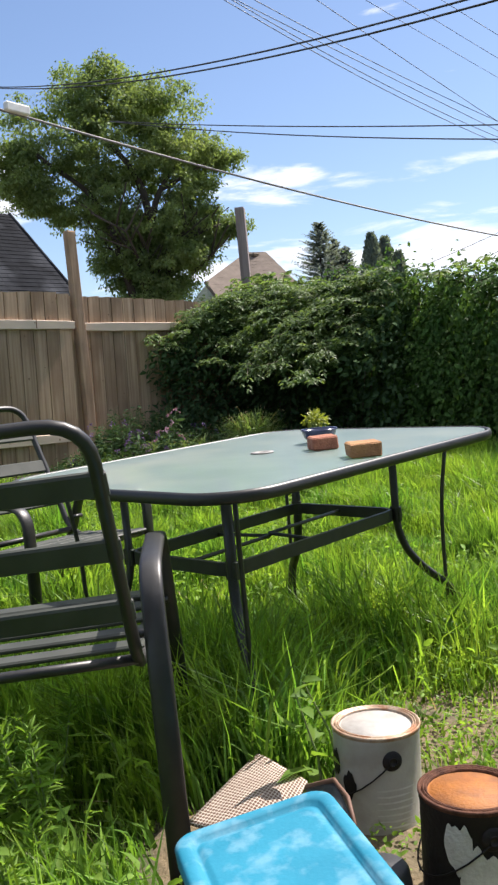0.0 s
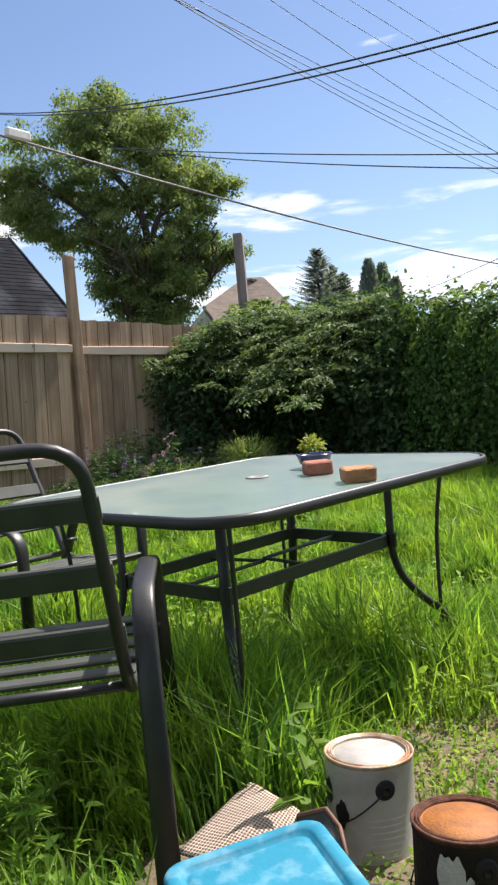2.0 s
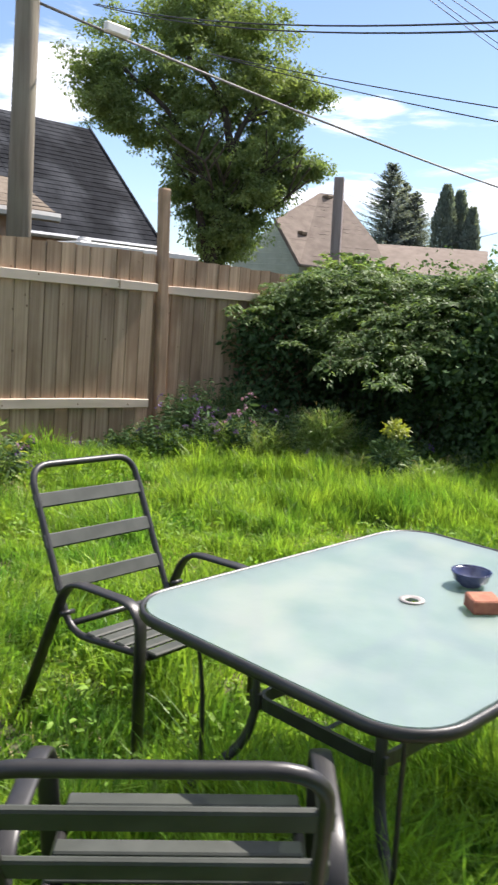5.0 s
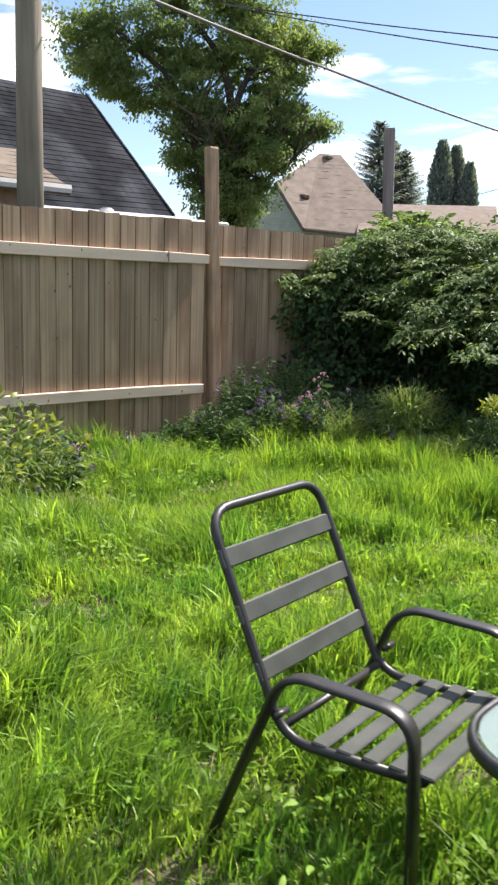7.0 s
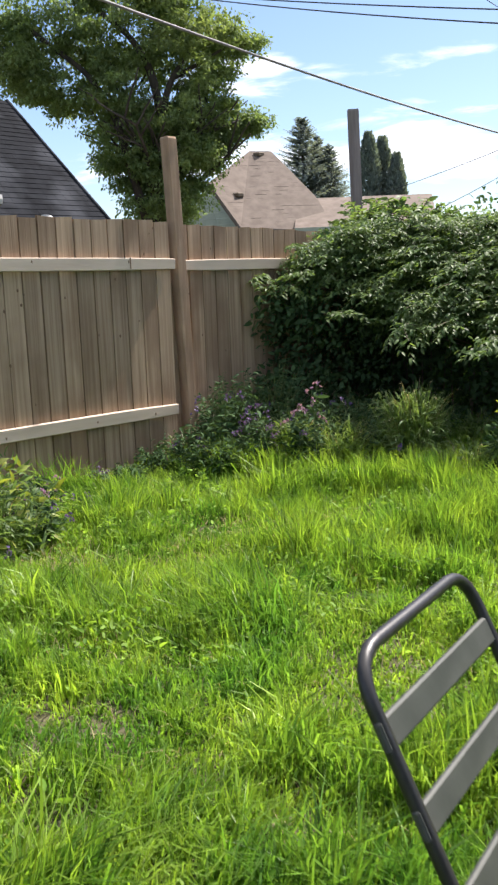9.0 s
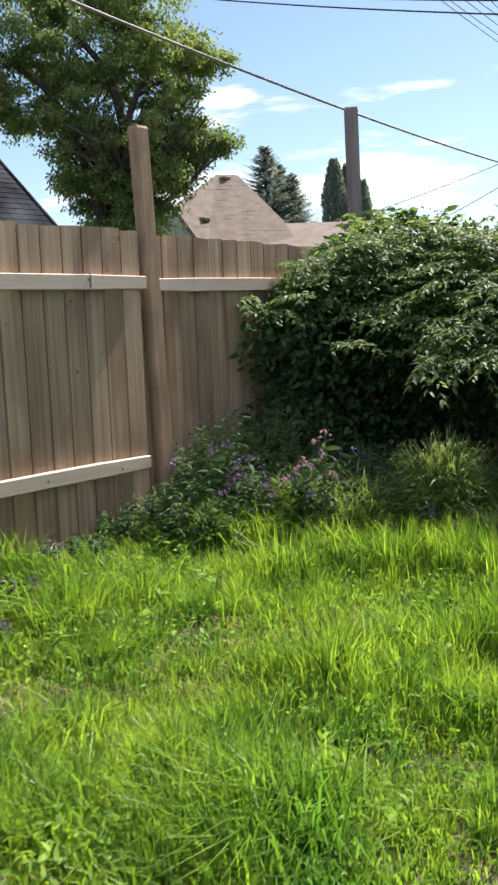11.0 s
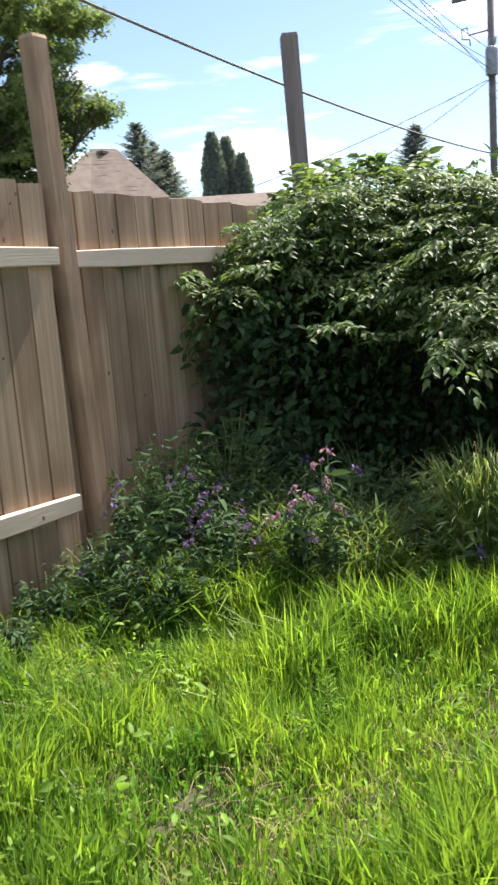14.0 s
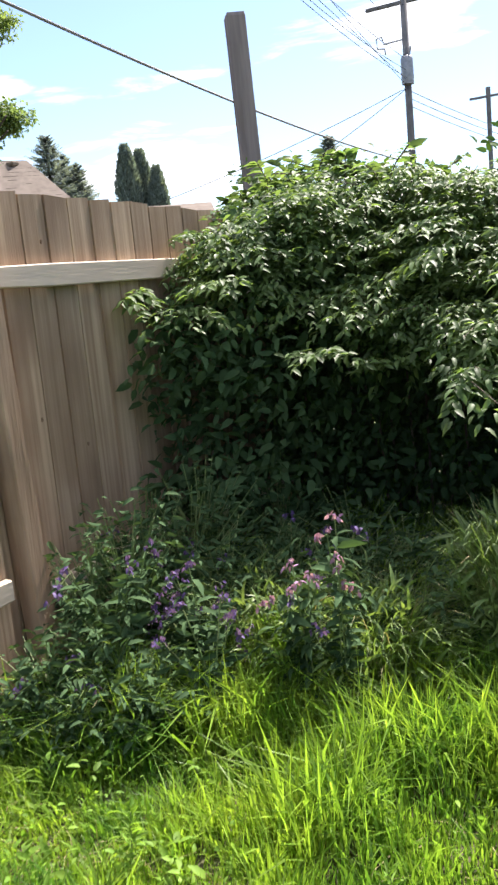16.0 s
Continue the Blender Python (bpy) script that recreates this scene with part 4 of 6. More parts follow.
def build_grass():
    """Tussocks: each a fan of arching blades of one height; they lie over together in drifts."""
    rng = np.random.default_rng(21)
    for name, count, per, area, tall, label in (("grass", 22000, 34, (-7.05, 1.6, 0.2, 7.6), 1.0, "long lush green lawn grass with mixed weeds"),
                                                ("tall_grass", 2300, 22, (-2.6, 0.6, 0.9, 4.2), 1.4, "tall uncut grass growing round the patio table")):
        mid = yard_points(rng, count, *area)
        keep = rng.uniform(size=count) > 0.95 * bare(mid)
        if tall > 1:
            keep &= rng.uniform(size=count) < np.clip(1.3 - np.hypot((mid[:, 0] + 1.0) / 1.2, (mid[:, 1] - 2.25) / 1.5), 0, 1)
        mid = mid[keep]
        m = len(mid)
        drift = 2 * np.pi * field(mid, 0.8, 15) * 1.2 + 0.9 * (field(mid, 3.0, 44) - 0.5) + rng.normal(0, 0.3, m)
        edge = np.clip(1 - (mid[:, 0] + 7.05) / 0.6, 0, 1) + 1.6 * np.clip((mid[:, 1] - 4.9) / 0.7, 0, 1) * (mid[:, 0] > -6.6)
        mound = 0.5 * field(mid, 4.5, 8) + 0.5 * field(mid, 9.0, 9)
        near = np.clip(1.6 - np.hypot((mid[:, 0] + 1.0) / 1.3, (mid[:, 1] - 2.0) / 1.6), 0, 1)
        laid = np.clip(2.4 * field(mid, 2.2, 27) - 0.75, 0, 1)
        lift = 0.19 * np.exp(-((mid[:, 0] + 0.88) / 0.30) ** 2 - ((mid[:, 1] - 2.52) / 0.32) ** 2) + 0.08 * np.exp(-((mid[:, 0] + 1.0) / 0.3) ** 2 - ((mid[:, 1] - 1.78) / 0.3) ** 2)
        size = (0.035 + (0.40 + 0.10 * near) * mound ** 2.7 + 0.09 * edge + lift) * rng.uniform(0.7, 1.3, m) * tall * trodden(mid) * (1 - 0.6 * np.clip(1.6 * bare(mid), 0, 1))
        spread = rng.uniform(0.02, 0.06, m)
        broad = rng.uniform(0.8, 1.7, m)
        which = np.repeat(np.arange(m), per)
        n = len(which)
        off = rng.normal(0, 1, (n, 2)) * spread[which][:, None]
        xy = mid[which] + off
        h = size[which] * (0.35 + 1.0 * rng.uniform(0, 1, n) ** 1.3)
        w = rng.uniform(0.0036, 0.0075, n) * broad[which]
        out = np.arctan2(off[:, 1], off[:, 0])
        way = np.where(rng.uniform(size=n) < 0.85 - 0.5 * laid[which], out, drift[which]) + rng.normal(0, 0.9, n)
        h = np.minimum(h, 0.40)
        lean = h * rng.uniform(0.06, 0.62, n) * (1 + 0.6 * laid[which]) * np.where(rng.uniform(size=m) < 0.2, 1.5, 1.0)[which]
        tip = xy + np.stack([np.cos(way), np.sin(way)], 1) * lean[:, None]
        ok = clear_of_things(xy) & clear_of_things(tip, 0.03) & clear_of_things(0.5 * (xy + tip), 0.02) & (xy[:, 0] > -7.06) & (tip[:, 0] > -7.05)
        xy, h, w, lean, way = xy[ok], h[ok], w[ok], lean[ok], way[ok]
        ob = new(name, blades(name, xy, heights(xy) - 0.005, h, w, lean, way, M_GRASS))
        tagged(ob, label, "grass", kind="stuff")
    mid = np.concatenate([yard_points(rng, 3600, -7.05, 2.7, -3.0, 0.2), yard_points(rng, 1500, 1.6, 2.7, 0.2, 7.5)])
    xy = np.repeat(mid, 14, 0) + rng.normal(0, 0.05, (len(mid) * 14, 2))
    xy = xy[(xy[:, 0] > -7.05) & (xy[:, 0] < 2.74) & ~((abs(xy[:, 0] - 0.3) < 1.0) & (xy[:, 1] > -0.1) & (xy[:, 1] < 0.8) & (xy[:, 0] < 1.3))]
    n = len(xy)
    ob = new("lawn_edge", blades("lawn_edge", xy, heights(xy) - 0.005, rng.uniform(0.05, 0.2, n), rng.uniform(0.006, 0.013, n), rng.uniform(0.02, 0.12, n), rng.uniform(0, 7, n), M_GRASS))
    tagged(ob, "green lawn grass along the house side of the yard", "grass", kind="stuff")
    xy = np.concatenate([yard_points(rng, 8000, -7.0, 1.2, 0.8, 7.2), yard_points(rng, 5000, -7.0, -4.6, 1.0, 4.6)])
    xy = xy[clear_of_things(xy, 0.12)]
    n = len(xy)
    ob = new("dry_grass", blades("dry_grass", xy, heights(xy), rng.uniform(0.03, 0.12, n), rng.uniform(0.002, 0.004, n), rng.uniform(0.05, 0.14, n), rng.uniform(0, 7, n), M_STRAW))
    tagged(ob, "dry straw-coloured blades lying among the grass", "dry grass", kind="stuff")
    # broad-leaved weeds: rosettes, each of its own size
    spots = yard_points(rng, 8200, -7.0, 1.0, 0.6, 7.0)
    spots = spots[rng.uniform(size=len(spots)) < field(spots, 2.6, 31) ** 2.2 * 1.2]
    extra = np.stack([rng.normal(-0.75, 0.35, 110), rng.normal(1.0, 0.3, 110)], 1)
    spots = np.concatenate([spots, extra])
    spots = spots[clear_of_things(spots, 0.05) & (trodden(spots) > 0.6)]
    per = 8
    big = np.repeat(0.024 + 0.032 * rng.uniform(0, 1, len(spots)) ** 1.8, per)
    big = big * np.repeat(np.where(np.hypot(spots[:, 0] + 0.1, spots[:, 1] - 2.0) < 0.75, 0.5, 1.0), per)
    base = np.repeat(np.concatenate([spots, heights(spots)[:, None] + 0.01], 1), per, 0)
    m = len(base)
    a = rng.uniform(0, 2 * np.pi, m)
    way = np.stack([np.cos(a), np.sin(a), rng.uniform(0.0, 1.1, m)], 1)
    base[:, 2] += rng.uniform(0, 0.13, m)
    base[:, :2] += rng.normal(0, 0.025, (m, 2))
    ob = new("weeds", leaves("weeds", base, way, big * rng.uniform(0.5, 1.1, m), M_WEED, 0.46, 0.25, rng=rng))
    tagged(ob, "low broad-leaved green weeds in the lawn", "weeds", kind="stuff")
    # creeping weeds and crumbs of soil on the bare patch
    spots = yard_points(rng, 27000, -1.1, 1.0, 1.0, 3.2)
    spots = spots[(rng.uniform(size=len(spots)) < bare(spots) * np.clip(2.2 * field(spots, 9, 5) - 0.45, 0.03, 1)) & clear_of_things(spots)]
    m = len(spots)
    base = np.concatenate([spots, heights(spots)[:, None] + 0.016], 1)
    a = rng.uniform(0, 2 * np.pi, m)
    way = np.stack([np.cos(a), np.sin(a), rng.uniform(0.1, 0.9, m)], 1)
    base[:, 2] += rng.uniform(0, 0.04, m)
    ob = new("clover", leaves("clover", base, way, rng.uniform(0.006, 0.019, m), M_WEED, 0.6, 0.1, rng=rng))
    tagged(ob, "small creeping green weeds over bare soil", "weeds", kind="stuff")
    spots = yard_points(rng, 900, -0.75, 0.4, 1.1, 2.8)
    spots = spots[(bare(spots) > 0.3) & clear_of_things(spots)]
    shapes = []
    for x, y in spots:
        k = rng.uniform(0.003, 0.010)
        q = [(x + k * a * rng.uniform(0.7, 1.2), y + k * b * rng.uniform(0.7, 1.2), ground_z(x, y) + 0.016 + k * c * 0.7) for a, b, c in ((-1, -1, 0), (1, -1, 0), (1, 1, 0), (-1, 1, 0), (0, 0, 1))]
        shapes.append((q, [(0, 1, 4), (1, 2, 4), (2, 3, 4), (3, 0, 4)]))
    ob = new("soil_crumbs", mesh("soil_crumbs", *join(*shapes), M_BARESOIL))
    tagged(ob, "loose crumbs of dry brown soil", "soil", kind="stuff")


build_grass()


# ---- leafy plants ----
def shell_points(rng, n, centre, radii, power=0.45):
    """Points in a lumpy ellipsoid, mostly near its skin, and the outward ways."""
    d = unit(rng.normal(size=(n, 3)))
    k = rng.uniform(0, 1, n) ** power
    lump = 1 + 0.16 * np.sin(5 * d[:, 0] + 3 * d[:, 2] + centre[0]) * np.sin(4 * d[:, 1] + centre[1]) + 0.10 * np.sin(11 * d[:, 2] + 7 * d[:, 0])
    p = np.asarray(centre) + d * np.asarray(radii) * (k * lump)[:, None]
    return p, d


def twigs(rng, root, ends, radius, sag=0.0):
    shapes = []
    for e in ends:
        m = (Vector(root) + Vector(e)) / 2 + Vector((rng.normal(0, 0.05), rng.normal(0, 0.05), 0.12 - sag))
        shapes.append(tube([root, m, e], radius, radius, 5, up=(0.3, 1, 0.1), taper=lambda t: 1 - 0.75 * t))
    return join(*shapes)


def build_hedge():
    """A fence line overgrown by climbing vines: hanging sheets of leaves over thin stems."""
    h = thing("hedge", (0, 0, 0), 0, "tall dark green vine-covered hedge in shade, lit along its top", "hedge")
    rng = np.random.default_rng(5)
    # sprays of overlapping leaves that hang down the front, and stand up along the top
    n = 6800
    x = rng.uniform(-7.45, 2.2, n)
    u = rng.uniform(0, 1, n) ** 0.8
    top = 1.84 + 0.07 * np.sin(2.3 * x + 0.5) + 0.05 * np.sin(5.7 * x) + 0.14 * np.exp(-((x + 6.9) / 0.8) ** 2)
    z = u * top
    lump = 0.20 * np.sin(1.9 * x + 1.2 * z) + 0.16 * np.sin(4.3 * x - 3.1 * z + 1) + 0.10 * np.sin(9.1 * x + 6 * z)
    y = 7.58 + 0.30 * lump + 0.30 * np.clip((z - 1.45) / 0.5, 0, 1) ** 2 + 0.12 * np.clip(0.7 - z, 0, 1) + rng.uniform(0, 1, n) ** 2.2 * 0.85
    root = np.stack([x, y, z + 0.05], 1)
    over = np.clip((z - top + 0.25) / 0.25, 0, 1)
    hang = unit(np.stack([rng.normal(0, 0.35, n), rng.normal(-0.45, 0.25, n), -1.0 + 1.35 * over + rng.normal(0, 0.2, n)], 1))
    length = rng.uniform(0.16, 0.42, n)
    per = 22
    k = np.repeat(np.arange(n), per)
    m = len(k)
    along = rng.uniform(0, 1, m)
    base = root[k] + hang[k] * (length[k] * along)[:, None] + rng.normal(0, 0.035, (m, 3))
    way = hang[k] * 0.55 + np.stack([rng.normal(0, 0.75, m), rng.normal(-0.35, 0.35, m), rng.normal(-0.25, 0.35, m)], 1)
    nrm = unit(np.stack([rng.normal(0, 0.4, m), rng.normal(-0.75, 0.4, m), rng.normal(0.8, 0.4, m)], 1))
    ok = base[:, 2] > 0.02
    size = rng.uniform(0.032, 0.064, m) * np.repeat(rng.uniform(0.75, 1.3, n), per)
    part("leaves", leaves("leaves", base[ok], way[ok], size[ok], M_HEDGE, 0.62, 0.22, nrm[ok]), h, "dense overlapping vine leaves")
    # sparse dead and shaded leaves deeper inside close the view through
    q = 26000
    inner = np.stack([rng.uniform(-7.45, 2.2, q), rng.uniform(7.75, 8.6, q), 1.85 * rng.uniform(0, 1, q)], 1)
    part("inner_leaves", leaves("inner_leaves", inner, rng.normal(0, 1, (q, 3)), rng.uniform(0.06, 0.11, q), M_HEDGE, 0.6, 0.2, rng=rng, simple=True), h, "shaded leaves inside the hedge")
    shapes = []
    for i in range(46):
        xs = -7.3 + 9.4 * i / 45 + rng.normal(0, 0.05)
        shapes.append(tube([(xs, 7.95 + rng.normal(0, 0.1), -0.02), (xs + rng.normal(0, 0.1), 7.9 + rng.normal(0, 0.1), 0.8), (xs + rng.normal(0, 0.2), 7.95 + rng.normal(0, 0.1), 1.75)], 0.011, 0.011, 5, up=(0, 1, 0)))
    # young shoots that arch over the top
    k = 110
    sx = np.concatenate([rng.uniform(-7.4, 2.0, k), rng.normal(-6.38, 0.16, 26), rng.normal(-7.2, 0.10, 24), rng.normal(-6.8, 0.15, 12)])
    base, way = [], []
    for s in sx:
        root = np.array([s, 7.75 + rng.normal(0, 0.12), 1.82 + 0.22 * math.exp(-((s + 6.85) / 0.55) ** 2)])
        d = np.array([rng.normal(0, 0.5), rng.normal(-0.3, 0.4), rng.uniform(0.5, 1.0)])
        ln = rng.uniform(0.12, 0.34)
        shapes.append(tube([tuple(root - d * 0.1), tuple(root + d * ln * 0.5 - np.array([0, 0, 0.09 * ln])), tuple(root + d * ln - np.array([0, 0, 0.35 * ln]))], 0.004, 0.004, 4, up=(0.2, 1, 0.1)))
        for q in np.linspace(0.2, 1, 9):
            p = root + d * ln * q - np.array([0, 0, 0.35 * ln * q * q])
            for sgn in (-1, 1):
                base.append(p)
                way.append(d * 0.4 + np.array([-d[1], d[0], 0]) * sgn + np.array([0, 0, -0.25]))
    base, way = np.array(base), np.array(way)
    part("stem_frame", mesh("stem_frame", *join(*shapes), M_TWIG), h, "thin brown climbing stems")
    part("young_growth", leaves("young_growth", base, way, rng.uniform(0.05, 0.10, len(base)), M_BUSH, 0.45, 0.25, rng=rng), h, "lighter young shoots along the top")


build_hedge()


def build_corner_bush():
    """Boughs that each spread a drooping fan of leafy twigs, over a dark hollow that is higher beside the fence."""
    b = thing("bush", (-6.1, 7.0, 0.0), 0, "broad leafy bush with light-edged leaves in the fence corner", "bush")
    rng = np.random.default_rng(9)
    base, way, nrm, big, shapes = [], [], [], [], []

    def hollow(x):
        return 1.42 - 0.12 * (x + 1.0) - 0.24 / (1 + math.exp(-(x + 0.2) / 0.05)) + 0.04 * math.sin(9 * x) + 0.3 * max(0.0, -0.7 - x)

    def face(x, z):
        f = -0.76 + 1.0 * (z - 1.0) + 0.10 * math.sin(3.7 * x + 2.2 * z) + 0.08 * math.sin(8.3 * x - 5 * z)
        if x < -0.12:
            # beside the fence it leans further out
            f -= 0.54 * min(1.0, (-0.12 - x) / 0.3) * (1.0 - 0.3 * max(0.0, -0.70 - x) / 0.3) * (1.0 if z < 1.8 else max(0.0, (2.2 - z) / 0.4))
            f -= 0.07 * min(1.0, max(0.0, -0.5 - x) / 0.3) * math.exp(-((z - 1.64) / 0.2) ** 2)
        return f

    def spray(root, out, ln, k):
        across = np.cross(out, (0, 0, 1))
        across /= max(np.linalg.norm(across), 1e-6)
        for q in np.linspace(0.08, 1, 8):
            for side in (-1, 1):
                if rng.uniform() < 0.1:
                    continue
                base.append(root + out * ln * (q + rng.normal(0, 0.03)) + rng.normal(0, 0.008, 3) - np.array([0, 0, 0.22 * ln * q * q]))
                way.append(out * 0.7 + across * side * rng.uniform(0.4, 1) + np.array([0, 0, -0.28]) + rng.normal(0, 0.2, 3))
                nrm.append(np.array([0.0, -0.25, 1.0]) + rng.normal(0, 0.32, 3))
                big.append(k * rng.uniform(0.036, 0.062))

    centres = []
    for _ in range(3000):
        x = rng.uniform(-1.02, 1.2)
        z = rng.uniform(hollow(x) + 0.03, 2.0)
        if all((x - c[0]) ** 2 + 1.5 * (z - c[1]) ** 2 > 0.135 ** 2 for c in centres) and math.sin(5.1 * x + 0.2) * math.sin(6.7 * z + 2 * x + 1.5) < 0.6:
            centres.append((x, z))
    for i, (x, z) in enumerate(centres):
        tip = np.array([x, face(x, z) + rng.normal(0, 0.05), z])
        a0 = -math.pi / 2 + rng.normal(0.05, 0.45) + 0.5 * (x < -0.75)
        rise = rng.normal(-0.05, 0.16) + 1.3 * max(0.0, z - 1.78)
        root = tip - np.array([math.cos(a0), math.sin(a0), rise]) * 0.24
        k = rng.uniform(0.85, 1.25)
        for da in np.linspace(-0.95, 0.95, 7):
            a = a0 + da + rng.normal(0, 0.1)
            out = np.array([math.cos(a), math.sin(a), rise + rng.normal(0, 0.1)])
            spray(root, out / np.linalg.norm(out), rng.uniform(0.17, 0.30) * (1.15 - 0.3 * abs(da)), k)
        if i % 3 == 0:
            foot = np.array([0.7 * x + rng.normal(0, 0.1), 0.55 + rng.normal(0, 0.08), 0.0])
            shapes.append(tube([tuple(foot), (foot[0] * 0.6 + root[0] * 0.4, 0.5, root[2] * 0.75), tuple(root), tuple(tip)], 0.008, 0.008, 5, up=(0.2, 1, 0.1), taper=lambda t: 1 - 0.8 * t))
    # duller twigs behind close the gaps between the boughs
    for _ in range(1500):
        x = rng.uniform(-1.0, 1.2)
        z = rng.uniform(hollow(x) + 0.10, 1.98)
        out = np.array([rng.normal(0, 0.6), -0.7, rng.normal(0, 0.3)])
        spray(np.array([x, face(x, z) + 0.30 + abs(rng.normal(0, 0.14)), z]), out / np.linalg.norm(out), rng.uniform(0.16, 0.3), 1.0)
    base, way, nrm, size = np.array(base), np.array(way), unit(np.array(nrm)), np.array(big)
    base[:, 0] = np.maximum(base[:, 0], -1.05)
    part("leaves", leaves("leaves", base, way, size, M_BUSH, 0.42, 0.2, nrm), b, "oval pointed green leaves")
    # inner leaves: the gloom of the hollow is put into their colour
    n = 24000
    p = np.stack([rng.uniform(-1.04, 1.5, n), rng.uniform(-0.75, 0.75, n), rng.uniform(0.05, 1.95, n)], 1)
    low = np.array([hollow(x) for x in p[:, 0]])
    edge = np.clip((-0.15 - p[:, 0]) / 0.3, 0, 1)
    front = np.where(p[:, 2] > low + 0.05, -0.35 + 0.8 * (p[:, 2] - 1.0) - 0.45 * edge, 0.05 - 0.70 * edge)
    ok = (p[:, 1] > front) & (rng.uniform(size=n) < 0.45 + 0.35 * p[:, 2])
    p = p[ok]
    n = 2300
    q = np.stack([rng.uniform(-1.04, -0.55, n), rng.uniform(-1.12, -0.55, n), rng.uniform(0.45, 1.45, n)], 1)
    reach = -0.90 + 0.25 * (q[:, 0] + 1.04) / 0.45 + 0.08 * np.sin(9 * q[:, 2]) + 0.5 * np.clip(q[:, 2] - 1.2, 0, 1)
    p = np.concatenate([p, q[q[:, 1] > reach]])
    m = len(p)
    part("inner_leaves", leaves("inner_leaves", p, np.stack([rng.normal(0, 0.6, m), rng.normal(-0.5, 0.5, m), rng.normal(-0.3, 0.5, m)], 1), rng.uniform(0.05, 0.095, m), M_SHADELEAF, 0.52, 0.2, rng=rng), b, "inner leaves in a colour darkened for shade")
    part("twig_frame", mesh("twig_frame", *join(*shapes), M_TWIG), b, "thin brown twigs")


build_corner_bush()


def build_flower_plant(x, y, height, spread, seed, petal, flowers=14, leafy=1.0, label="bellflower plant with drooping purple blossoms and narrow leaves"):
    p = thing("flower_plant", (x, y, ground_z(x, y)), 0, label, "plant", "flowers along the fence")
    rng = np.random.default_rng(seed)
    shapes, base, way, fl = [], [], [], []
    for i in range(max(4, flowers // 2)):
        a = rng.uniform(0, 2 * math.pi)
        reach, h = spread * rng.uniform(0.3, 1.0), height * rng.uniform(0.65, 1.05)
        tip = np.array([reach * math.cos(a), reach * math.sin(a), h])
        mid = tip * np.array([0.35, 0.35, 0.62])
        shapes.append(tube([(0.02 * math.cos(a), 0.02 * math.sin(a), 0), tuple(mid), tuple(tip), tuple(tip + np.array([0.06 * math.cos(a), 0.06 * math.sin(a), -0.03]))], 0.0035, 0.0035, 5, up=(0.2, 1, 0.1), taper=lambda t: 1 - 0.6 * t))
        for q in np.linspace(0.15, 0.9, int(10 * leafy) + 2):
            pt = mid * 2 * q * (1 - q) + tip * q * q
            for s in (-1, 1):
                b2 = rng.uniform(0, 2 * math.pi)
                base.append(pt)
                way.append(np.array([math.cos(b2), math.sin(b2), rng.uniform(-0.2, 0.6)]))
        for k in range(10 if flowers > 10 else 5):
            q = k / 7
            fl.append(tip + np.array([0.08 * math.cos(a) * q, 0.08 * math.sin(a) * q, 0.02 - 0.09 * q * q]) + rng.normal(0, 0.009, 3))
    base, way = np.array(base), np.array(way)
    part("stem_frame", mesh("stem_frame", *join(*shapes), M_STEM), p)
    # shade of the bed is part of this leaf colour
    part("leaves", leaves("leaves", base, way, rng.uniform(0.045, 0.10, len(base)), M_SHADELEAF, 0.34, 0.3, rng=rng), p)
    fl = np.array(fl)
    b3 = np.repeat(fl, 4, 0) + rng.normal(0, 0.004, (len(fl) * 4, 3))
    w3 = rng.normal(0, 0.5, (len(b3), 3)) + np.array([0, 0, -0.8])
    part("blossoms", leaves("blossoms", b3, w3, rng.uniform(0.013, 0.026, len(b3)), petal, 0.55, 0.1, rng=rng), p, "small drooping bell blossoms")


for spec in ((-6.43, 5.40, 0.50, 0.15, 1, M_PETAL, 18), (-6.30, 5.24, 0.48, 0.20, 2, M_PETAL, 8), (-6.72, 5.30, 0.62, 0.26, 3, M_PETAL, 6, 2.4),
             (-6.12, 5.52, 0.48, 0.20, 4, M_PETAL, 5), (-5.92, 5.48, 0.70, 0.06, 5, M_PINK, 4), (-6.05, 5.46, 0.56, 0.12, 21, M_PINK, 5),
             (-6.72, 5.02, 0.28, 0.16, 7, M_PETAL, 4), (-6.86, 5.70, 0.55, 0.22, 9, M_PETAL, 4, 2.2),
             (-6.15, 5.95, 0.55, 0.25, 10, M_PETAL, 6, 2.0), (-6.55, 5.95, 0.58, 0.28, 11, M_PETAL, 4, 2.4), (-5.45, 5.85, 0.40, 0.2, 12, M_PETAL, 6),
             (-6.88, 4.22, 0.20, 0.07, 13, M_PETAL, 5), (-6.64, 3.84, 0.13, 0.09, 17, M_PETAL, 6), (-6.55, 3.45, 0.30, 0.18, 14, M_PINK, 8), (-6.1, 3.25, 0.28, 0.2, 15, M_PETAL, 8), (-5.0, 6.75, 0.45, 0.25, 16, M_PETAL, 4, 2.0)):
    build_flower_plant(*spec)


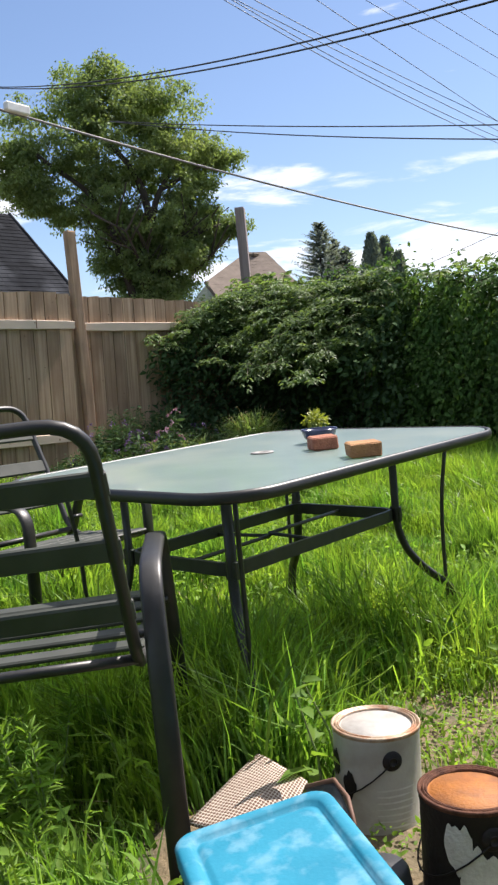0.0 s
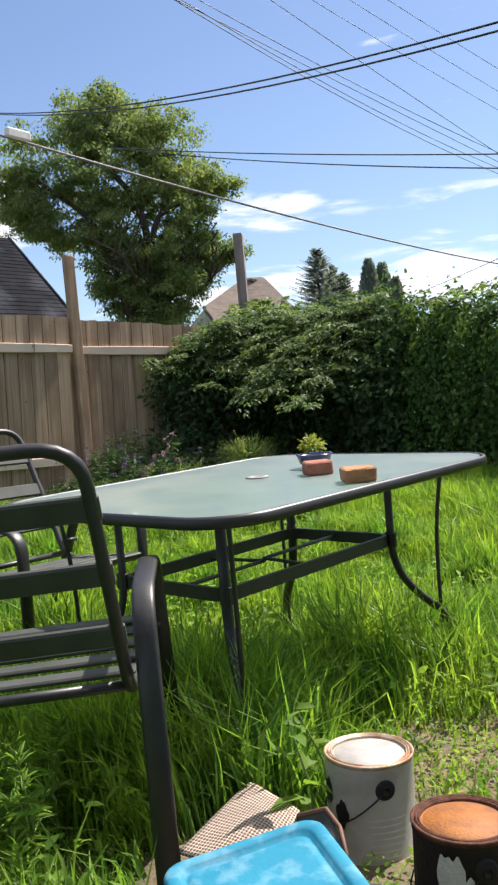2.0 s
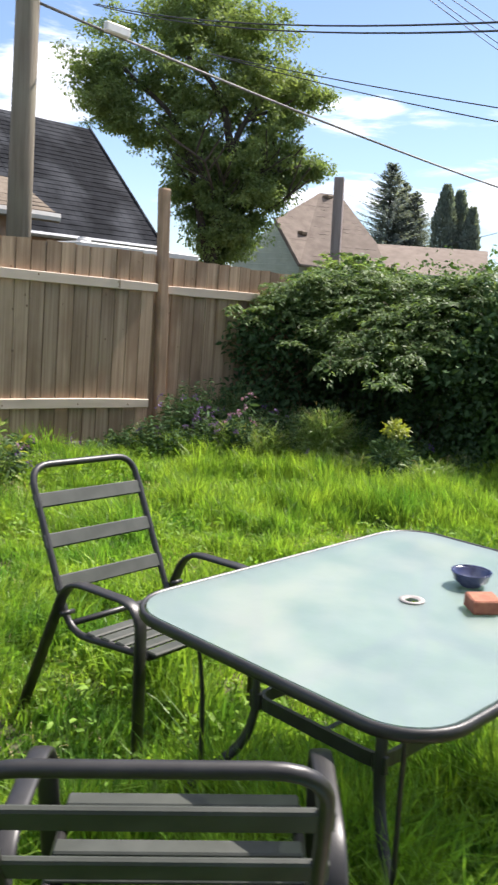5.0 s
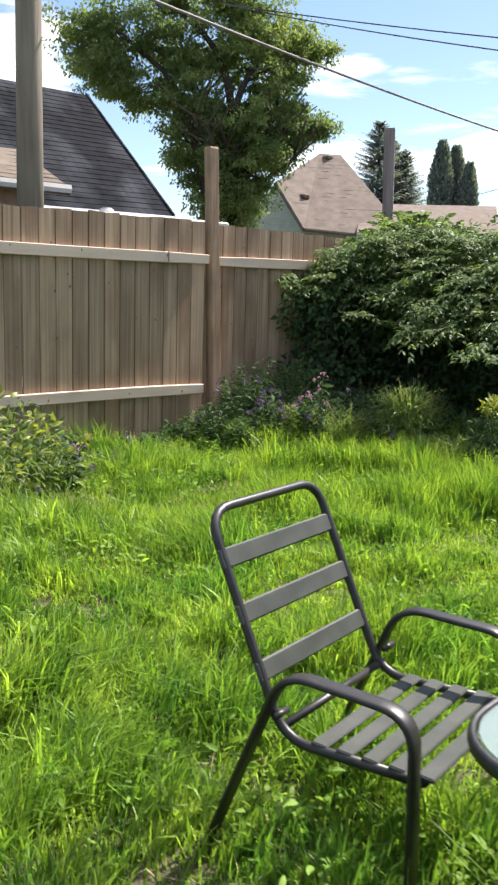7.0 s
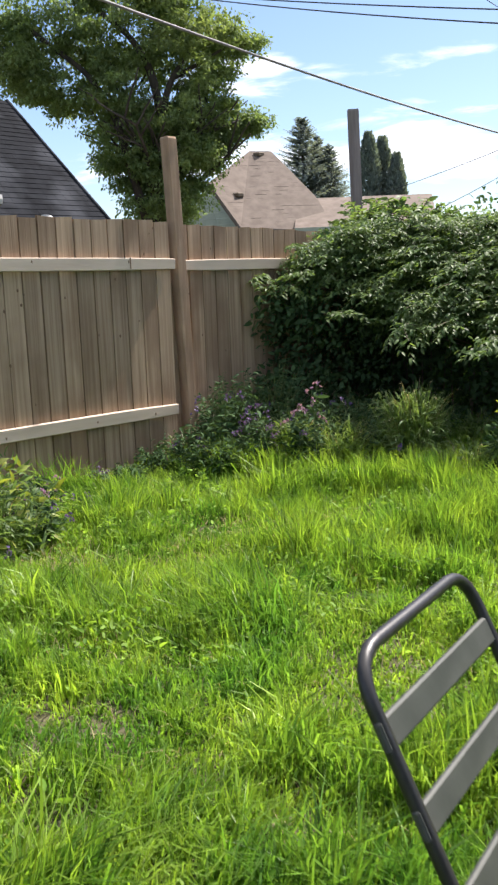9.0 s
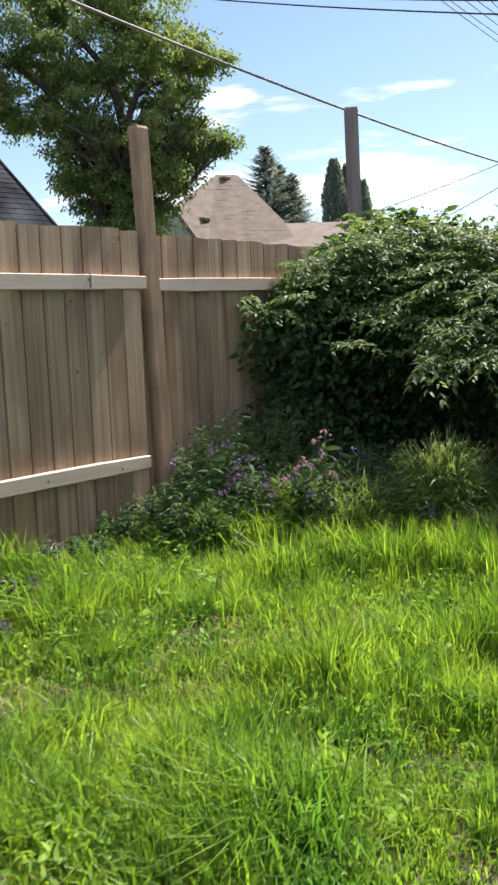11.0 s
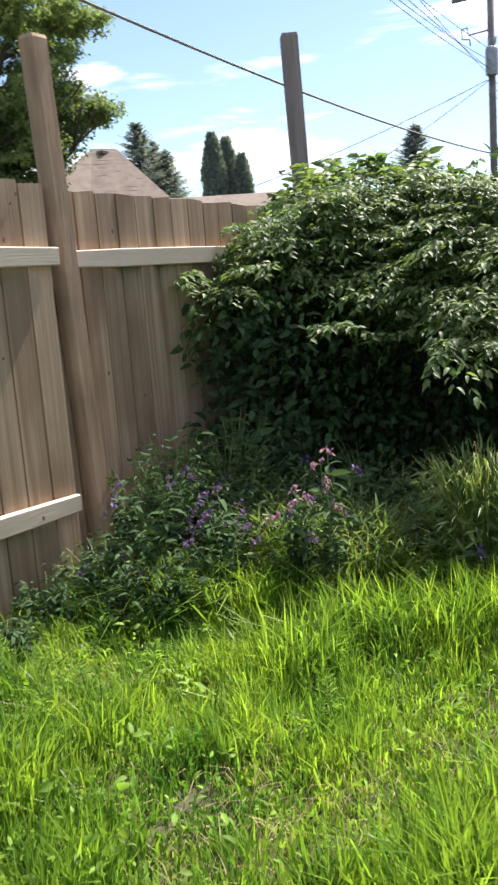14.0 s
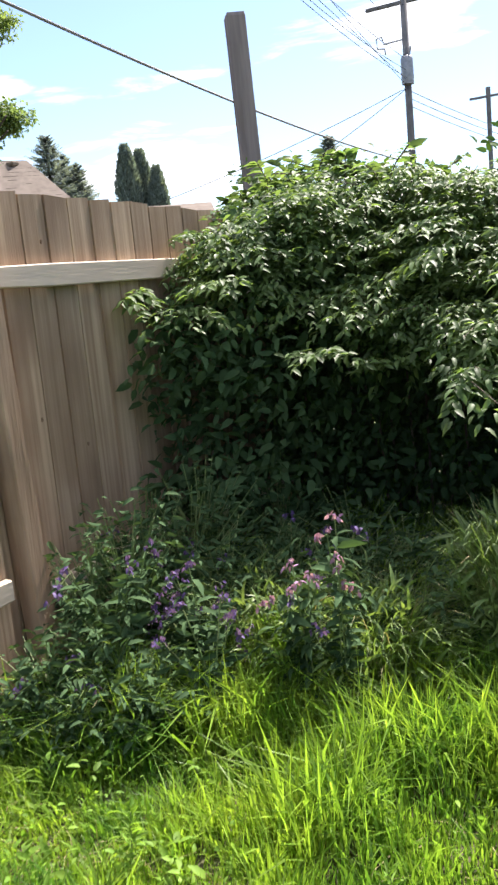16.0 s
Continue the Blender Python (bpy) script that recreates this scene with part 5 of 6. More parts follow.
def build_leafy(x, y, height, spread, seed):
    p = thing("garden_plant", (x, y, ground_z(x, y)), 0, "leafy dark green garden plant in shade by the fence", "plant", "leafy plants by the fence")
    rng = np.random.default_rng(seed)
    shapes, base, way = [], [], []
    for i in range(44):
        a, r = rng.uniform(0, 2 * math.pi), spread * rng.uniform(0.15, 1.0)
        tip = np.array([r * math.cos(a), r * math.sin(a), height * rng.uniform(0.5, 1.05) * (1 - 0.2 * r / spread)])
        shapes.append(tube([(0.02 * math.cos(a), 0.02 * math.sin(a), 0), tuple(tip * np.array([0.4, 0.4, 0.7])), tuple(tip)], 0.004, 0.004, 5, up=(0.2, 1, 0.1), taper=lambda t: 1 - 0.6 * t))
        for k in range(11):
            b = rng.uniform(0, 2 * math.pi)
            base.append(tip * (1 - 0.05 * k) + rng.normal(0, 0.015, 3))
            way.append(np.array([math.cos(b) + 0.4 * math.cos(a), math.sin(b) + 0.4 * math.sin(a), rng.uniform(-0.35, 0.25)]))
    part("stem_frame", mesh("stem_frame", *join(*shapes), M_STEM), p)
    # leaf colour darkened to stand for the shade by the fence
    part("leaves", leaves("leaves", np.array(base), np.array(way), rng.uniform(0.03, 0.066, len(base)), M_SHADELEAF, 0.34, 0.3, rng=rng), p)


for spec in ((-6.82, 5.48, 0.80, 0.30, 1), (-6.80, 5.90, 0.74, 0.32, 2), (-6.5, 6.1, 0.55, 0.32, 3), (-6.1, 6.2, 0.5, 0.32, 4), (-6.55, 5.55, 0.45, 0.28, 5), (-6.9, 6.3, 0.6, 0.3, 6), (-6.92, 5.42, 0.66, 0.28, 11), (-6.9, 5.72, 0.78, 0.3, 12), (-6.85, 6.08, 0.8, 0.34, 13), (-6.6, 5.85, 0.62, 0.34, 14), (-6.35, 5.95, 0.55, 0.34, 15), (-6.0, 6.35, 0.5, 0.34, 16), (-6.7, 6.55, 0.75, 0.36, 17), (-6.3, 6.5, 0.6, 0.36, 18), (-5.7, 6.75, 0.5, 0.3, 7), (-5.2, 6.95, 0.45, 0.3, 8), (-4.6, 7.05, 0.4, 0.3, 9), (-6.84, 5.02, 0.42, 0.22, 21), (-6.62, 4.95, 0.34, 0.22, 22), (-6.72, 5.22, 0.5, 0.26, 23), (-6.5, 5.15, 0.36, 0.24, 24), (-6.93, 4.75, 0.3, 0.15, 25), (-6.05, 5.75, 0.5, 0.3, 26), (-5.8, 5.9, 0.5, 0.3, 27), (-6.82, 3.62, 0.26, 0.2, 31), (-6.6, 3.25, 0.30, 0.26, 32), (-6.86, 4.45, 0.2, 0.14, 33)):
    build_leafy(*spec)


def build_clump(x, y, height, spread, count, seed, label):
    c = thing("grass_clump", (x, y, ground_z(x, y)), 0, label, "grass clump", "tall grass clumps by the hedge")
    rng = np.random.default_rng(seed)
    for name, n, k, mat_, wide in (("blade_fan", int(count * 0.7), 1.0, M_CLUMP, 0.0055), ("seed_stalk_fan", count // 18, 1.12, M_STRAW, 0.0035)):
        foot = np.concatenate([rng.normal(0, spread * 0.17, (n, 2)), np.zeros((n, 1))], 1)
        way = np.arctan2(foot[:, 1], foot[:, 0]) + rng.normal(0, 0.5, n)
        h = height * k * rng.uniform(0.4, 1.05, n)
        part(name, arching(name, foot, h, wide * rng.uniform(0.6, 1.2, n), spread * rng.uniform(0.25, 1.0, n) * k, way, mat_), c)
    b, d = shell_points(rng, int(count * 1.6), (0, 0, height * 0.45), (spread * 0.8, spread * 0.8, height * 0.52), 0.5)
    ok = b[:, 2] > 0.03
    b, d = b[ok], d[ok]
    part("foliage", leaves("foliage", b, d * 0.7 + np.array([0, 0, 0.3]) + rng.normal(0, 0.6, b.shape), rng.uniform(0.04, 0.11, len(b)), M_CLUMP, 0.17, 0.35, rng=rng), c)


build_clump(-5.45, 6.04, 0.66, 0.34, 1200, 3, "tall arching clump of ornamental grass beside the hedge")
build_clump(-5.32, 6.70, 0.36, 0.34, 420, 4, "smaller tall grass clump beside the hedge")
build_clump(-6.3, 5.75, 0.42, 0.42, 420, 6, "rough tall grass among the flowers")


def build_shrub():
    p = thing("shrub", (-4.64, 6.05, 0.0), 0, "small round shrub, coloured yellow-green as sunlit above and dark as shaded beneath", "shrub")
    rng = np.random.default_rng(8)
    # sun on top and shade below are given by two leaf colours
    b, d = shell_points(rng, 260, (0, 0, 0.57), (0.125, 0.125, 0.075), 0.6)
    part("foliage", leaves("foliage", b, d + rng.normal(0, 0.4, b.shape), rng.uniform(0.022, 0.05, len(b)), M_YELLOWLEAF, 0.5, 0.2, rng=rng), p, "top leaves in yellow-green for the sunlight on them")
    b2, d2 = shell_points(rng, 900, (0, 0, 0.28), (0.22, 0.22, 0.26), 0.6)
    part("inner_leaves", leaves("inner_leaves", b2, d2 + rng.normal(0, 0.5, b2.shape), rng.uniform(0.03, 0.07, len(b2)), M_SHADELEAF, 0.4, 0.2, rng=rng), p, "lower leaves in dark green for the shade on them")
    part("stem_frame", mesh("stem_frame", *twigs(rng, (0, 0, 0.0), [tuple(q) for q in b[:14]], 0.004), M_STEM), p)


build_clump(-4.35, 6.15, 0.34, 0.36, 420, 31, "rough dark grass beside the small shrub")
build_clump(-4.9, 5.95, 0.34, 0.36, 420, 32, "rough dark grass between two plants")
build_clump(-5.9, 5.72, 0.36, 0.34, 420, 33, "rough grass at the foot of the flowers")
build_clump(-6.15, 2.95, 0.34, 0.36, 300, 41, "dark arching grass beside the leafy bush")
build_clump(-6.6, 5.15, 0.30, 0.26, 200, 7, "rough grass against the fence post")
build_clump(-5.95, 5.75, 0.40, 0.4, 300, 8, "rough grass at the edge of the flowers")
build_shrub()


def build_left_bush():
    b = thing("bush", (-6.35, 2.55, 0.0), 0, "sprawling leafy bush with a few purple flowers against the fence", "bush")
    rng = np.random.default_rng(19)
    p, d = shell_points(rng, 6500, (0.0, -0.1, 0.18), (0.66, 0.95, 0.44), 0.4)
    ok = p[:, 2] > 0.01
    p, d = p[ok], d[ok]
    part("leaves", leaves("leaves", p, d * 0.6 + rng.normal(0, 0.5, p.shape), rng.uniform(0.04, 0.10, len(p)), M_BUSH, 0.26, 0.3, rng=rng), b, "narrow green leaves")
    q = p[::7] + d[::7] * 0.03
    part("yellowed_leaves", leaves("yellowed_leaves", q, d[::7] + rng.normal(0, 0.5, q.shape), rng.uniform(0.05, 0.10, len(q)), M_YELLOWLEAF, 0.5, 0.3, rng=rng), b, "yellowing broad leaves")
    part("stem_frame", mesh("stem_frame", *twigs(rng, (0, 0, 0.0), [tuple(q) for q in p[:60]], 0.004), M_STEM), b)
    f = p[rng.choice(len(p), 26)] + d[:26] * 0.02
    f3 = np.repeat(f, 7, 0) + rng.normal(0, 0.015, (len(f) * 7, 3))
    f3[:, 2] += 0.05
    part("blossoms", leaves("blossoms", f3, rng.normal(0, 0.6, f3.shape) + np.array([0, 0, -0.3]), rng.uniform(0.02, 0.036, len(f3)), M_PETAL, 0.6, 0.1, rng=rng), b, "small purple blossoms")


build_left_bush()


def build_stone(x, y, sx, sy, sz, seed):
    rng = np.random.default_rng(seed)
    bm = bmesh.new()
    bmesh.ops.create_icosphere(bm, subdivisions=3, radius=1.0)
    a, ph = rng.normal(0, 1.6, (5, 3)), rng.uniform(0, 6, 5)
    for v in bm.verts:
        k = 1 + 0.07 * sum(math.sin(float(a[i] @ np.array(v.co)) * 1.7 + ph[i]) for i in range(5))
        v.co = Vector((v.co.x * sx * k, v.co.y * sy * k, max(v.co.z, -0.6) * sz * k))
    me = bpy.data.meshes.new("stone")
    bm.to_mesh(me)
    bm.free()
    me.materials.append(M_STONE)
    ob = new("stone", me)
    ob.location = (x, y, ground_z(x, y) + 0.5 * sz)
    tagged(ob, "flat pinkish-tan stone lying in the grass by the fence", "stone", "stones by the fence")


build_stone(-6.80, 3.90, 0.085, 0.13, 0.05, 1)
build_stone(-6.86, 4.14, 0.06, 0.07, 0.035, 2)


def build_weed(x, y, height, seed, label, broad=1.0):
    p = thing("weed_plant", (x, y, ground_z(x, y)), 0, label, "weed", "tall weeds near the table")
    rng = np.random.default_rng(seed)
    tip = np.array([rng.normal(0, 0.05), rng.normal(0, 0.05), height])
    part("stem", mesh("stem", *tube([(0, 0, -0.01), tuple(tip * 0.5 + 0.01), tuple(tip)], 0.004, 0.004, 6, up=(0, 1, 0), taper=lambda t: 1 - 0.6 * t), M_STEM), p)
    for q in np.linspace(0.2, 1.0, 8):
        a = q * 17 + seed
        me = leaves("leaf", np.array([tip * q]), np.array([[math.cos(a), math.sin(a), 0.35]]), np.array([(0.045 + 0.035 * (1 - q)) * broad]), M_WEED, 0.5, 0.3, rng=rng)
        part("leaf", me, p)


for k, (x, y, h) in enumerate(((-0.64, 1.75, 0.25), (-0.86, 1.12, 0.22), (-0.70, 0.98, 0.20), (-1.0, 1.55, 0.18), (-0.38, 2.35, 0.16), (-0.62, 2.5, 0.2))):
    build_weed(x, y, h, 40 + k, "tall leafy green weed growing in the grass")
build_weed(-0.545, 1.590, 0.28, 60, "broad-leaved green weed leaning over a paint can", 1.35)


def build_spire_weed(x, y, height, seed):
    """A wild stalk with whorls of narrow leaves."""
    p = thing("weed_plant", (x, y, ground_z(x, y)), 0, "upright wild weed with narrow green leaves in the grass", "weed", "tall weeds near the table")
    rng = np.random.default_rng(seed)
    tip = np.array([rng.normal(0, 0.03), rng.normal(0, 0.03), height])
    part("stem", mesh("stem", *tube([(0, 0, -0.01), tuple(tip * 0.5 + 0.006), tuple(tip)], 0.003, 0.003, 5, up=(0, 1, 0), taper=lambda t: 1 - 0.6 * t), M_STEM), p)
    q = np.repeat(np.linspace(0.15, 1.0, 16), 4)
    a = rng.uniform(0, 2 * np.pi, len(q))
    way = np.stack([np.cos(a), np.sin(a), 0.25 + 1.2 * q ** 4], 1)
    part("foliage", leaves("foliage", tip * q[:, None], way, (0.022 + 0.032 * np.sin(np.pi * q * 0.85)), M_WEED, 0.15, 0.3, rng=rng), p)


spire = random.Random(77)
for k in range(34):
    x, y = spire.gauss(-1.0, 0.26), spire.gauss(1.15, 0.22)
    if math.hypot(x + 0.56, y - 1.40) > 0.36 and math.hypot(x + 0.2, y - 1.14) > 0.45:
        build_spire_weed(x, y, spire.uniform(0.14, 0.28), 200 + k)
for k in range(14):
    build_spire_weed(spire.uniform(-6.9, -5.4), spire.uniform(3.0, 5.2), spire.uniform(0.12, 0.26), 300 + k)


# ---- beyond the fence ----
def spot(azimuth, elevation, distance, eye=(-1.14, 0.45, 1.44)):
    """A place by its compass angle from +y towards +x, its height angle and its distance over the ground."""
    a = radians(azimuth)
    return Vector((eye[0] + distance * math.sin(a), eye[1] + distance * math.cos(a), eye[2] + distance * math.tan(radians(elevation))))


def grow(rng, root, way, length, radius, depth, shapes, ends, up_pull=0.12):
    """A limb and, from it, thinner ones."""
    way = way / np.linalg.norm(way)
    pts = [root]
    p, d = root.copy(), way.copy()
    for _ in range(4):
        d = d + rng.normal(0, 0.10, 3) + np.array([0, 0, up_pull * 0.3])
        d /= np.linalg.norm(d)
        p = p + d * length / 4
        pts.append(p.copy())
    shapes.append(tube([tuple(q) for q in pts], radius, radius, 7 if radius > 0.05 else 5, up=(0.31, 0.9, 0.2), taper=lambda t: 1 - 0.42 * t))
    if depth == 0:
        ends.extend(pts[2:])
        return
    for k in range(3 if depth > 1 else 4):
        q = pts[min(4, 2 + k)] if k < 3 else pts[4]
        a = rng.uniform(0, 2 * math.pi)
        side = np.array([math.cos(a), math.sin(a), rng.uniform(-0.1, 0.5)])
        grow(rng, q, d * 0.75 + side * rng.uniform(0.55, 0.95), length * rng.uniform(0.62, 0.82), radius * 0.56, depth - 1, shapes, ends, up_pull)
    if depth <= 1:
        ends.extend(pts[3:])


def build_tree():
    root = spot(-51.5, 0, 26.0)
    t = thing("tree", (root.x, root.y, 0.0), 0, "large ash tree with a dense uneven green crown behind the fence", "tree")
    rng = np.random.default_rng(12)
    part("trunk", mesh("trunk", *tube([(0, 0, -0.1), (0.05, 0.1, 1.3), (0.12, 0.37, 2.6)], 0.33, 0.33, 10, up=(0, 1, 0), taper=lambda q: 1 - 0.25 * q), M_BARK, True), t, "thick grey-brown trunk")
    right = np.array([0.623, 0.782, 0.0])
    fork = np.array([-0.1, 0.1, 2.5]) + right * 0.35
    ends = []
    for a, tilt, ln, r in ((10, 0.25, 3.0, 0.20), (95, 0.55, 2.5, 0.16), (175, 0.58, 2.6, 0.17), (262, 0.55, 2.5, 0.16), (325, 0.5, 2.4, 0.15), (222, 0.28, 2.9, 0.18), (60, 0.40, 2.7, 0.16)):
        w = radians(a)
        shapes = []
        grow(rng, fork, np.array([math.cos(w) * tilt * 0.62, math.sin(w) * tilt * 0.62, 1.0]), ln * 0.9, r * 0.58, 2, shapes, ends)
        part("limb", mesh("limb", *join(*shapes), M_BARK), t, "forked dark limb")
    # the crown: lobes (sideways, height, radius), each a shell of leaf clumps, in front and behind, with gaps between
    lobes = ((-0.5, 10.65, .62), (-1.6, 10.05, .85), (0.6, 9.75, .85), (1.7, 9.5, .70), (-3.0, 9.0, .95), (-4.05, 8.15, .68), (-3.4, 7.15, .75), (-1.5, 8.5, 1.2), (0.2, 8.3, 1.2), (1.55, 8.0, 1.0),
             (2.45, 7.95, .62), (3.15, 7.95, .42), (-2.3, 6.55, .8), (-.9, 6.5, 1.1), (0.6, 6.3, 1.15), (1.9, 6.6, .9), (2.5, 5.75, .50), (3.15, 5.85, .34), (-.85, 5.1, .75), (0.4, 4.9, 1.0),
             (1.5, 5.0, .75), (0.05, 3.7, .8), (0.95, 3.6, .65), (0.3, 2.9, .55), (-2.7, 7.8, .85), (-0.5, 9.5, .75), (0.9, 5.6, .95), (-0.25, 5.8, .9), (2.1, 5.35, .5), (2.8, 5.9, .42))
    away = np.array([-0.782, 0.623, 0.0])
    fill = [((a[0] + b[0]) / 2, (a[1] + b[1]) / 2, 0.55 * min(a[2], b[2])) for i, a in enumerate(lobes) for b in lobes[:i] if math.hypot(a[0] - b[0], a[1] - b[1]) < a[2] + b[2] + 0.15]
    # stems that show through the crown: a fork in the middle and a limb that reaches out to one side
    for line, r in ((((0.12, 2.6), (0.33, 4.3), (0.50, 6.0)), 0.17), (((0.50, 6.0), (0.26, 7.2), (-0.2, 8.0), (-0.95, 8.6)), 0.13), (((0.50, 6.0), (0.76, 6.9), (1.3, 7.6)), 0.11),
                    (((0.05, 2.8), (-0.5, 5.0), (-0.68, 5.8), (-1.3, 7.0), (-2.8, 8.15)), 0.13), (((0.76, 6.9), (1.7, 7.4), (2.6, 7.9)), 0.06), (((0.42, 5.2), (1.3, 5.4), (2.6, 5.85)), 0.06)):
        pts = [tuple(right * q + away * -0.35 + np.array([0, 0, z])) for q, z in line]
        part("limb", mesh("limb", *tube(rounded(pts, 0.5, 4), r, r, 8, up=(0.31, 0.9, 0.2), taper=lambda q: 1 - 0.5 * q), M_BARK, True), t, "forked dark limb")
    gaps = ((0.53, 6.25, .42), (0.30, 7.0, .32), (0.85, 6.85, .30), (-0.60, 5.3, .36), (-0.68, 5.8, .26), (-0.3, 7.9, .32), (-0.95, 8.4, .28), (-1.7, 7.3, .36), (-2.6, 7.9, .34), (1.35, 7.1, .24), (1.5, 8.6, .25), (-0.6, 9.2, .25))
    base, way = [], []
    for s, z, r in (*lobes, (1.95, 4.8, .26), (-0.5, 4.2, .5), (1.3, 4.1, .5), *fill):
        for d in ((0.0,) if r < 0.6 else (-0.75 * r, 0.75 * r)):
            c = right * s + away * d + np.array([0, 0, z])
            cc, dd = shell_points(rng, int(25 * r * r) + 4, tuple(c), (r, r, r * 0.9), 0.5)
            k = 105
            m = len(cc) * k
            wide = np.repeat(rng.uniform(0.24, 0.46, len(cc)), k)[:, None]
            out = unit(rng.normal(0, 1, (m, 3))) * rng.uniform(0, 1, (m, 1)) ** 0.6
            b = np.repeat(cc, k, 0) + out * wide * np.array([1, 1, 0.55])
            b[:, 2] -= 0.35 * (wide[:, 0] * np.linalg.norm(out[:, :2], axis=1)) ** 1.4
            base.append(b)
            way.append(out * 0.7 + rng.normal(0, 0.5, (m, 3)) + np.array([0, 0, -0.5]))
    base, way = np.concatenate(base), np.concatenate(way)
    side, deep = base @ right, base @ away
    keep = rng.uniform(size=len(base)) < 0.18 + 2.6 * np.clip(field(np.stack([side + 0.3 * deep, base[:, 2]], 1), 2.7, 71) - 0.22, 0, 1) + 0.6 * np.clip(6.2 - base[:, 2], 0, 1)
    for q, z, r in gaps:
        keep &= (np.hypot(side - q, base[:, 2] - z) > r) | (deep > 0.1) | (rng.uniform(size=len(base)) < 0.10)
    base, way = base[keep], way[keep]
    part("crown", leaves("crown", base, way, rng.uniform(0.07, 0.14, len(base)), M_TREE, 0.52, 0.15, rng=rng, simple=True), t, "olive green leaves turning yellow at the tips")


build_tree()


def build_spruce(place, height, radius, seed, material, label, name="spruce_tree", group="far conifers"):
    t = thing(name, (place[0], place[1], 0.0), 0, label, "tree", group)
    rng = np.random.default_rng(seed)
    base, way, size = [], [], []
    tiers = 46
    for i in range(tiers):
        q = i / tiers
        for k in range(22):
            r = radius * (1 - q) ** 0.80 * rng.uniform(0.4, 1.06) + 0.08
            a = rng.uniform(0, 2 * math.pi)
            z = height * (0.05 + 0.93 * q + rng.uniform(-0.016, 0.016))
            out = np.array([math.cos(a), math.sin(a), -0.18 + 0.5 * q])
            for s in np.linspace(0.15, 1.0, 9):
                for side in (-0.7, 0.0, 0.7):
                    base.append(out * r * s + np.array([0, 0, z + 0.10 * r * s * s]))
                    way.append(np.array([math.cos(a + side), math.sin(a + side), -0.15 + 0.3 * rng.uniform()]))
                    size.append((0.20 + 0.22 * r / radius) * (height / 12.0) ** 0.8 * rng.uniform(0.7, 1.3) * (1.15 - 0.5 * s))
    part("trunk", mesh("trunk", *tube([(0, 0, -0.1), (0, 0, height * 0.97)], 0.02 * height, 0.02 * height, 7, up=(0, 1, 0), taper=lambda q: 1 - 0.9 * q), M_BARK), t)
    part("needle_foliage", leaves("needle_foliage", np.array(base), np.array(way), np.array(size) * 1.1, material, 0.34, 0.2, rng=rng, simple=True), t, "drooping needle boughs")


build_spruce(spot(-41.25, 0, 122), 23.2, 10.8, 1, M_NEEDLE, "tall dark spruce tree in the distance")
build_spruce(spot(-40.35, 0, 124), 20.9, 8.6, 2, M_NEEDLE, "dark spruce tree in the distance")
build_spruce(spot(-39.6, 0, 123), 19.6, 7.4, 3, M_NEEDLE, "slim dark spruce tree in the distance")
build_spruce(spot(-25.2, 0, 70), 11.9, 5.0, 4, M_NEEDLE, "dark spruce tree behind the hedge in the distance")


def build_cedar(place, height, radius, seed):
    t = thing("cedar_tree", (place[0], place[1], 0.0), 0, "narrow columnar dark green cedar in the distance", "tree", "columnar cedars")
    rng = np.random.default_rng(seed)
    n = 11000
    z = rng.uniform(0.02, 1, n)
    prof = np.clip(np.minimum((1.02 - z) * 4.2, 1), 0, 1) ** 0.6 * (0.8 + 0.2 * z)
    a = rng.uniform(0, 2 * np.pi, n)
    r = radius * prof * rng.uniform(0.55, 1.08, n) * (1 + 0.12 * np.sin(9 * z + 2 * a))
    base = np.stack([r * np.cos(a), r * np.sin(a), z * height], 1)
    way = np.stack([0.45 * np.cos(a), 0.45 * np.sin(a), np.ones(n)], 1) + rng.normal(0, 0.2, (n, 3))
    part("trunk", mesh("trunk", *tube([(0, 0, -0.1), (0, 0, height * 0.9)], 0.14, 0.14, 7, up=(0, 1, 0)), M_BARK), t)
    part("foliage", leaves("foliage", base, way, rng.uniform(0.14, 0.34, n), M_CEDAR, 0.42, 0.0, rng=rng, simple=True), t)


for az, h, r, d, s in ((-37.35, 10.9, 0.70, 62, 1), (-36.5, 10.7, 0.72, 63, 2), (-35.65, 9.5, 0.58, 62, 3)):
    build_cedar(spot(az, 0, d), h, r, s)


def build_far_foliage(az0, az1, d, z, h, seed, label, count=9):
    rng = np.random.default_rng(seed)
    pts = []
    for i in range(count):
        c = spot(az0 + (az1 - az0) * (i + 0.5) / count, 0, d + rng.uniform(-2, 2))
        p, _ = shell_points(rng, 900, (c.x, c.y, z + rng.uniform(-0.3, 0.3)), (2.2, 2.2, h * rng.uniform(0.7, 1.1)), 0.6)
        pts.append(p)
    p = np.concatenate(pts)
    p = p[p[:, 2] > 0]
    ob = new("distant_trees", leaves("distant_trees", p, rng.normal(0, 1, p.shape), rng.uniform(0.25, 0.5, len(p)), M_TREE, 0.6, 0.1, rng=rng, simple=True))
    tagged(ob, label, "trees", kind="stuff")


build_far_foliage(-35.2, -24, 70, 3.2, 3.9, 3, "light green tree tops far behind the hedge", 10)
build_far_foliage(-23, 25, 64, 3.0, 3.6, 7, "green tree tops far behind the hedge", 22)


